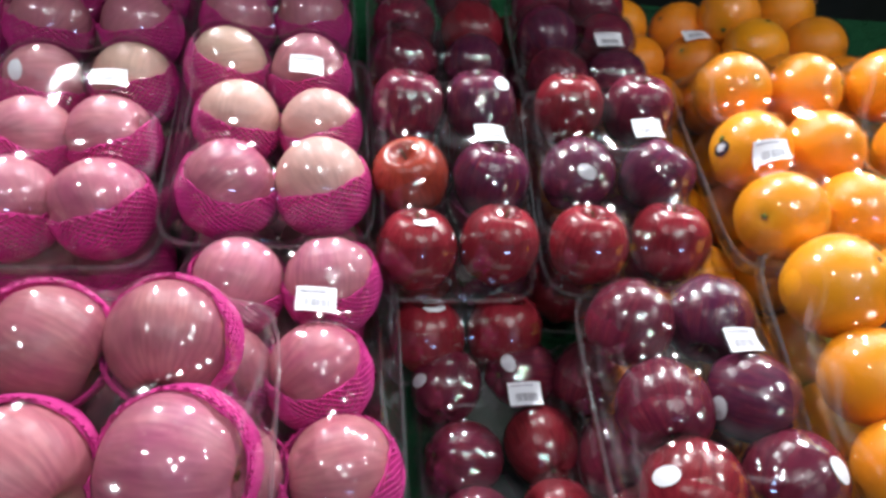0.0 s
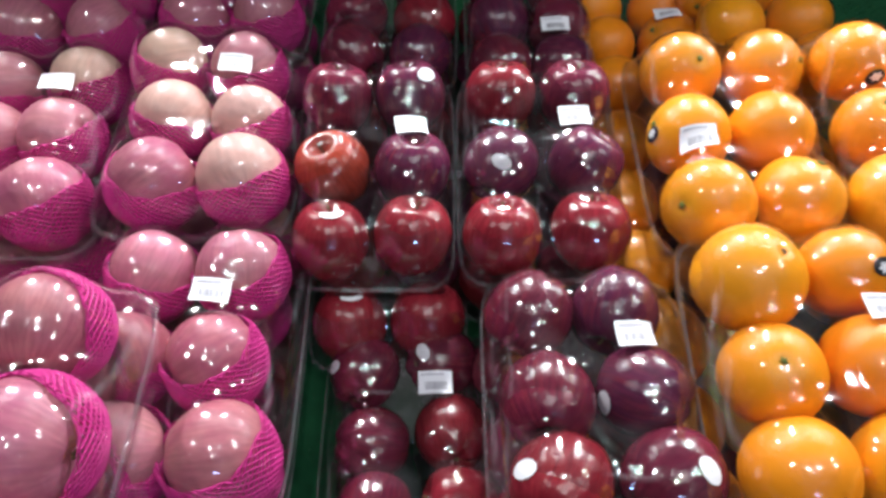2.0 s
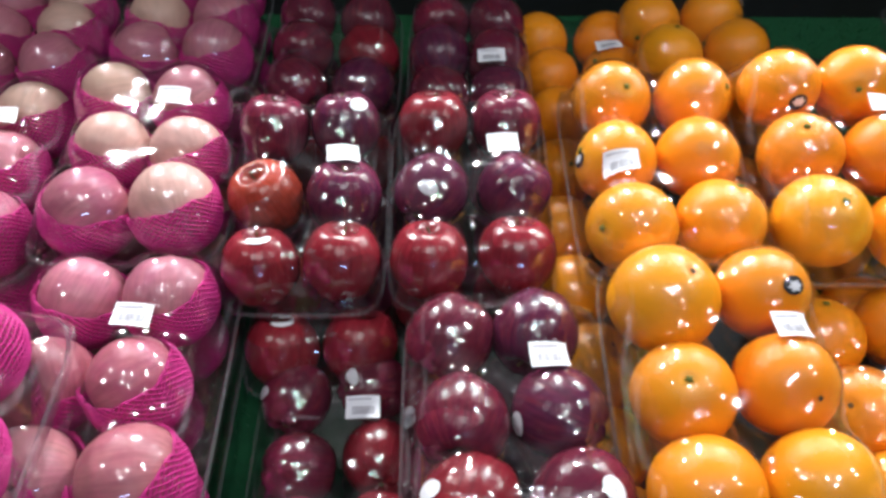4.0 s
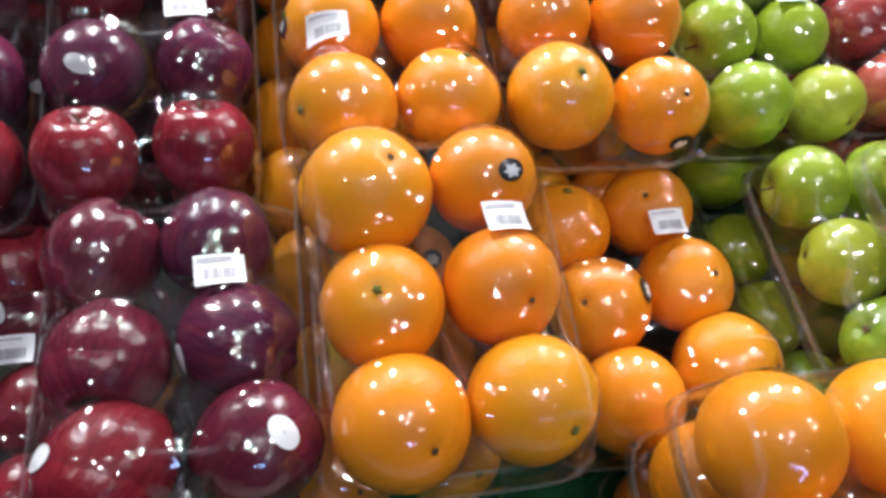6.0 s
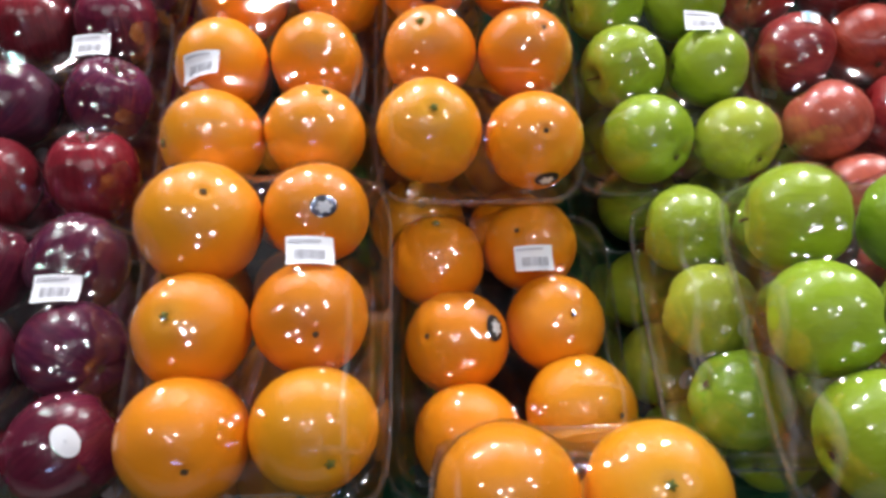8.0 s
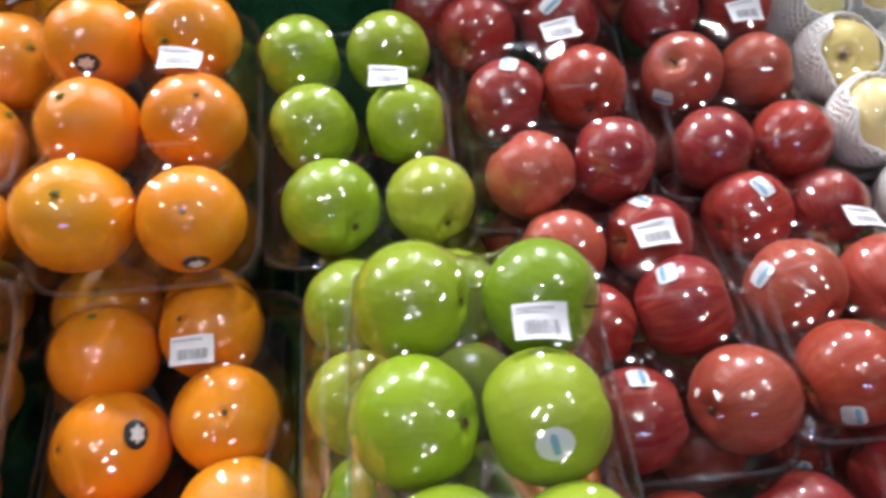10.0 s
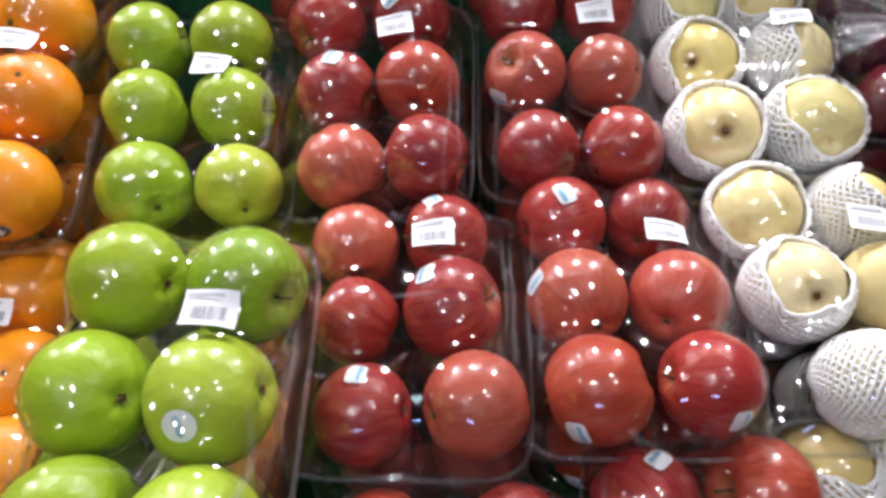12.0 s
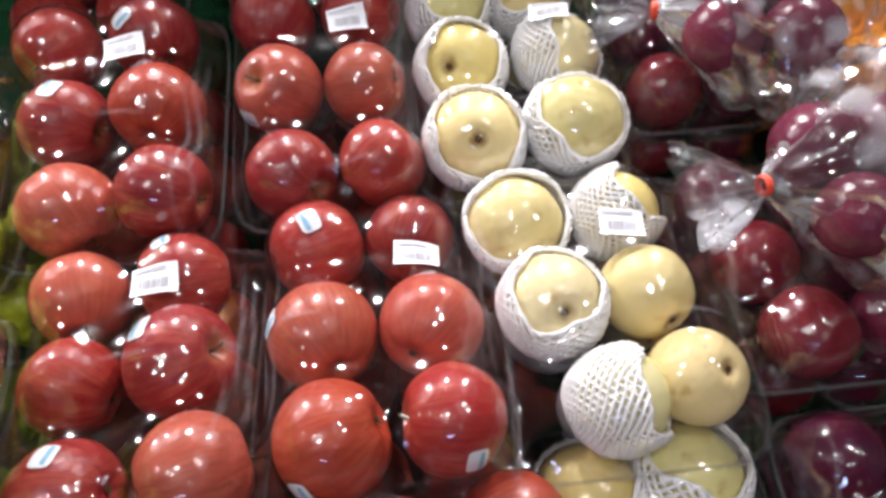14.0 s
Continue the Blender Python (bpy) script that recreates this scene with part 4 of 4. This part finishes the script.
i_front = fruit_pack("gala", -0.040, -0.20, ((0.475, 0.035, 0.081), (0.551, 0.038, 0.074), (0.483, -0.051, 0.081), (0.561, -0.050, 0.077), (0.491, -0.132, 0.080), (0.571, -0.126, 0.075)),
                     "mdllom", (0.556, -0.003, -3), seed=45, stickers={0: (facing(0.04, 0.42), "square"), 2: (facing(-0.85, 0.3), "square"), 4: (facing(-0.45, -0.72), "square"), 5: (facing(0.30, -0.68), "square")}, axes={5: facing(-0.98, 0.1), 0: facing(-0.9, -0.3, True)})
i_near = fruit_pack("gala", -0.060, 0.0, ((0.520, -0.200, 0.077), (0.603, -0.194, 0.078), (0.522, -0.284, 0.078), (0.604, -0.280, 0.078), (0.524, -0.366, 0.078), (0.606, -0.362, 0.078)),
                    "dommmm", None, seed=46, stickers={0: (facing(0.2, 0.9), "square")}, axes={1: facing(-0.9, 0.2)})
fruit_pack("gala", -0.050, 0.0, ((0.215, 0.478, 0.076), (0.295, 0.480, 0.076), (0.214, 0.402, 0.076), (0.296, 0.404, 0.076), (0.214, 0.328, 0.076), (0.298, 0.330, 0.076)), "momomm", None, seed=47)
fruit_pack("gala", -0.050, 0.0, ((0.425, 0.490, 0.076), (0.505, 0.492, 0.076), (0.425, 0.416, 0.076), (0.506, 0.418, 0.076), (0.428, 0.342, 0.076), (0.508, 0.344, 0.076)), "mdomdm", None, seed=48)
below(h_mid, 0.31, 0.16, -0.168)
below(i_mid, 0.49, 0.18, -0.168)
below(h_front, 0.35, -0.07, -0.168)
below(i_front, 0.53, -0.05, -0.168)
below(h_near, 0.38, -0.32, -0.168)
below(i_near, 0.57, -0.28, -0.168)

# yellow pears
j_mid = fruit_pack("pear", -0.030, 0.0, ((0.608, 0.272, 0.076), (0.684, 0.276, 0.074), (0.611, 0.195, 0.078), (0.700, 0.203, 0.076), (0.614, 0.112, 0.080), (0.699, 0.117, 0.080)),
                   "mmdlmm", (0.690, 0.214, -8),
                   nets={0: (0.2, -0.1, 1), 1: (0.2, 0, 1), 2: (0.1, -0.4, 1), 3: (0.7, -0.2, 0.7), 4: (0.05, -0.35, 1), 5: (0.15, -0.1, 1)}, seed=51, axes={4: facing(0, -0.1, True), 2: facing(-0.35, -0.1, True)})
j_front = fruit_pack("pear", -0.040, -0.05, ((0.637, 0.033, 0.078), (0.717, 0.034, 0.070), (0.652, -0.044, 0.076), (0.724, -0.041, 0.070), (0.684, -0.122, 0.070), (0.742, -0.110, 0.068)),
                     "mdlmlm", (0.709, -0.000, -8),
                     nets={0: (0.05, -0.4, 1), 1: (0.8, 0.3, 0.5), 2: (0.12, 0.05, 1), 4: (1.0, 0.1, 0.4)}, seed=52, axes={2: facing(0.1, -0.1, True), 5: facing(0.4, 0.25, True)})
j_near = fruit_pack("pear", -0.092, 0.0, ((0.662, -0.172, 0.076), (0.733, -0.166, 0.080), (0.664, -0.250, 0.078), (0.740, -0.248, 0.080), (0.668, -0.330, 0.078), (0.744, -0.328, 0.080)),
                    "dmmmmm", None, nets={0: (-0.2, 0.6, 1), 1: (0.1, 0.5, 1), 2: (0, 0.3, 1), 3: (0, 0.3, 1)}, seed=53)
below(j_mid, 0.665, 0.19, -0.168)
below(j_mid, 0.665, 0.46, -0.168)
below(j_front, 0.70, -0.02, -0.168)

# plums beside the pears
k_back = fruit_pack("plum", -0.055, 0.0, ((0.790, 0.315, 0.066), (0.862, 0.315, 0.066), (0.792, 0.242, 0.066), (0.864, 0.242, 0.066), (0.794, 0.168, 0.068), (0.866, 0.168, 0.066)),
                    "mlmdlm", None, yaw=0, seed=61)
k_mid = fruit_pack("plum", -0.055, 0.0, ((0.806, 0.045, 0.068), (0.878, 0.045, 0.068), (0.818, -0.018, 0.068), (0.890, -0.018, 0.068), (0.838, -0.080, 0.070), (0.905, -0.080, 0.070)),
                   "mmlmlm", None, seed=62)
k_near = fruit_pack("plum", -0.085, 0.0, ((0.838, -0.165, 0.068), (0.908, -0.165, 0.068), (0.838, -0.236, 0.068), (0.908, -0.236, 0.068), (0.838, -0.306, 0.068), (0.908, -0.306, 0.068)),
                    "dmdmdm", None, seed=63)
below(k_back, 0.83, 0.24, -0.168)
below(k_mid, 0.855, -0.02, -0.168)


def fruit_bag(tie_at, toward, size, roll, plums, seed, label):
    """A clear bag of plums: a crumpled body, a neck gathered by a red tie, and a pleated tail."""
    r = random.Random(seed)
    x = Vector(toward).normalized()
    z = (Vector((0, 0, 1)) - x * x.z).normalized()
    y = z.cross(x)
    m = Matrix((x, y, z)).transposed().to_4x4()
    m.translation = Vector(tie_at)
    bag = new("fruit_bag")
    bag.matrix_basis = DECK @ m @ pose(0, 0, 0, roll, 0, 0)
    tagged(bag, label, "fruit bag", "tied fruit bags")
    ln, rad = size

    def sheet(rows, name, tail):
        n, verts, faces = 72, [], []
        for i, (px, pr, flat) in enumerate(rows):
            for k in range(n):
                a = 2 * math.pi * k / n
                d = Vector((px * 22, math.cos(a) * 1.6, math.sin(a) * 1.6 + seed))
                crumple = abs(noise.noise(d * 1.3)) * 0.22 + abs(noise.noise(d * 3.1)) * 0.12 - 0.06
                pleat = (0.22 if tail else 0.16 * math.exp(-px / 0.03)) * math.cos(11 * a + 3 * noise.noise(Vector((px * 15, seed, 0))))
                q = pr * (1 + crumple * (1.2 if tail else 1.15) + pleat)
                verts.append((px + (0.012 * noise.noise(Vector((math.cos(a) * 2, math.sin(a) * 2, seed + 5))) if tail and i == len(rows) - 1 else 0),
                              q * math.cos(a), q * math.sin(a) * flat))
        for i in range(len(rows) - 1):
            for k in range(n):
                j = (k + 1) % n
                faces.append((i * n + k, i * n + j, i * n + n + j, i * n + n + k))
        if not tail:
            faces.append(tuple((len(rows) - 1) * n + k for k in range(n)))
        return part(name, mesh_of(name, verts, faces, BAGTAIL if tail else BAG), bag, None, "crumpled clear plastic")

    body = []
    for i in range(30):
        t = i / 29
        body.append((ln * t, 0.005 + rad * math.sin(math.pi * min(1, t * 0.97)) ** 0.62 * (0.35 + 0.65 * min(1, t * 2.6)), 0.85))
    sheet(body, "bag_body", False)
    sheet([(-0.052 * i / 12, 0.005 + 0.034 * (i / 12) ** 0.9, 0.45) for i in range(13)], "bag_tail", True)
    bm = bmesh.new()
    for k in range(24):
        a = 2 * math.pi * k / 24
        for px, pr in ((-0.003, 0.0066), (-0.0015, 0.0078), (0.0015, 0.0078), (0.003, 0.0066)):
            bm.verts.new((px, pr * math.cos(a), pr * math.sin(a)))
    bm.verts.ensure_lookup_table()
    for k in range(24):
        for c in range(3):
            j = (k + 1) % 24
            bm.faces.new([bm.verts[q] for q in (k * 4 + c, k * 4 + c + 1, j * 4 + c + 1, j * 4 + c)])
    me = bpy.data.meshes.new("tie")
    bm.to_mesh(me)
    bm.free()
    me.materials.append(TIE)
    part("tie", me, bag, None, "red plastic tie")
    for n, (px, py, pz, d) in enumerate(plums):
        rot = rotation_to((r.uniform(-1, 1), r.uniform(-1, 1), r.uniform(-0.4, 0.4)), r.uniform(0, 6))
        ob = part("plum", FRUIT["plum"][r.randrange(VARIANTS)], bag, Matrix.Translation((px, py, pz)) @ rot @ Matrix.Diagonal((d / 2, d / 2, d / 2, 1)))
        c = TONE["plum"]["b"]
        ob.color = (*c, 1)
        part("stem", STEMS["apple"], ob)
    return bag


fruit_bag((0.795, -0.010, 0.040), (1, 0.12, -0.12), (0.175, 0.080), 0,
          ((0.050, 0.024, 0.004, 0.062), (0.055, -0.034, 0.0, 0.060), (0.112, 0.024, 0.004, 0.064), (0.115, -0.034, 0.0, 0.062)), 3,
          "tied clear plastic bag of plums lying on a tray")
fruit_bag((0.770, 0.180, 0.030), (1, -0.18, 0.0), (0.175, 0.078), 0,
          ((0.050, 0.024, 0.006, 0.064), (0.052, -0.030, 0.004, 0.064), (0.108, 0.022, 0.006, 0.066), (0.112, -0.030, 0.004, 0.064)), 8,
          "tied clear plastic bag of purple plums on a tray")
l_mid = fruit_pack("orange", -0.030, 0.0, ((0.965, 0.300, 0.088), (1.050, 0.300, 0.088), (0.962, 0.215, 0.088), (1.050, 0.215, 0.088), (0.960, 0.128, 0.090), (1.048, 0.128, 0.088)),
                   "lmlmll", None, seed=71)
below(l_mid, 1.0, 0.21, -0.172)
below(k_mid, 0.955, -0.02, -0.150)
below(k_near, 0.873, -0.235, -0.172)
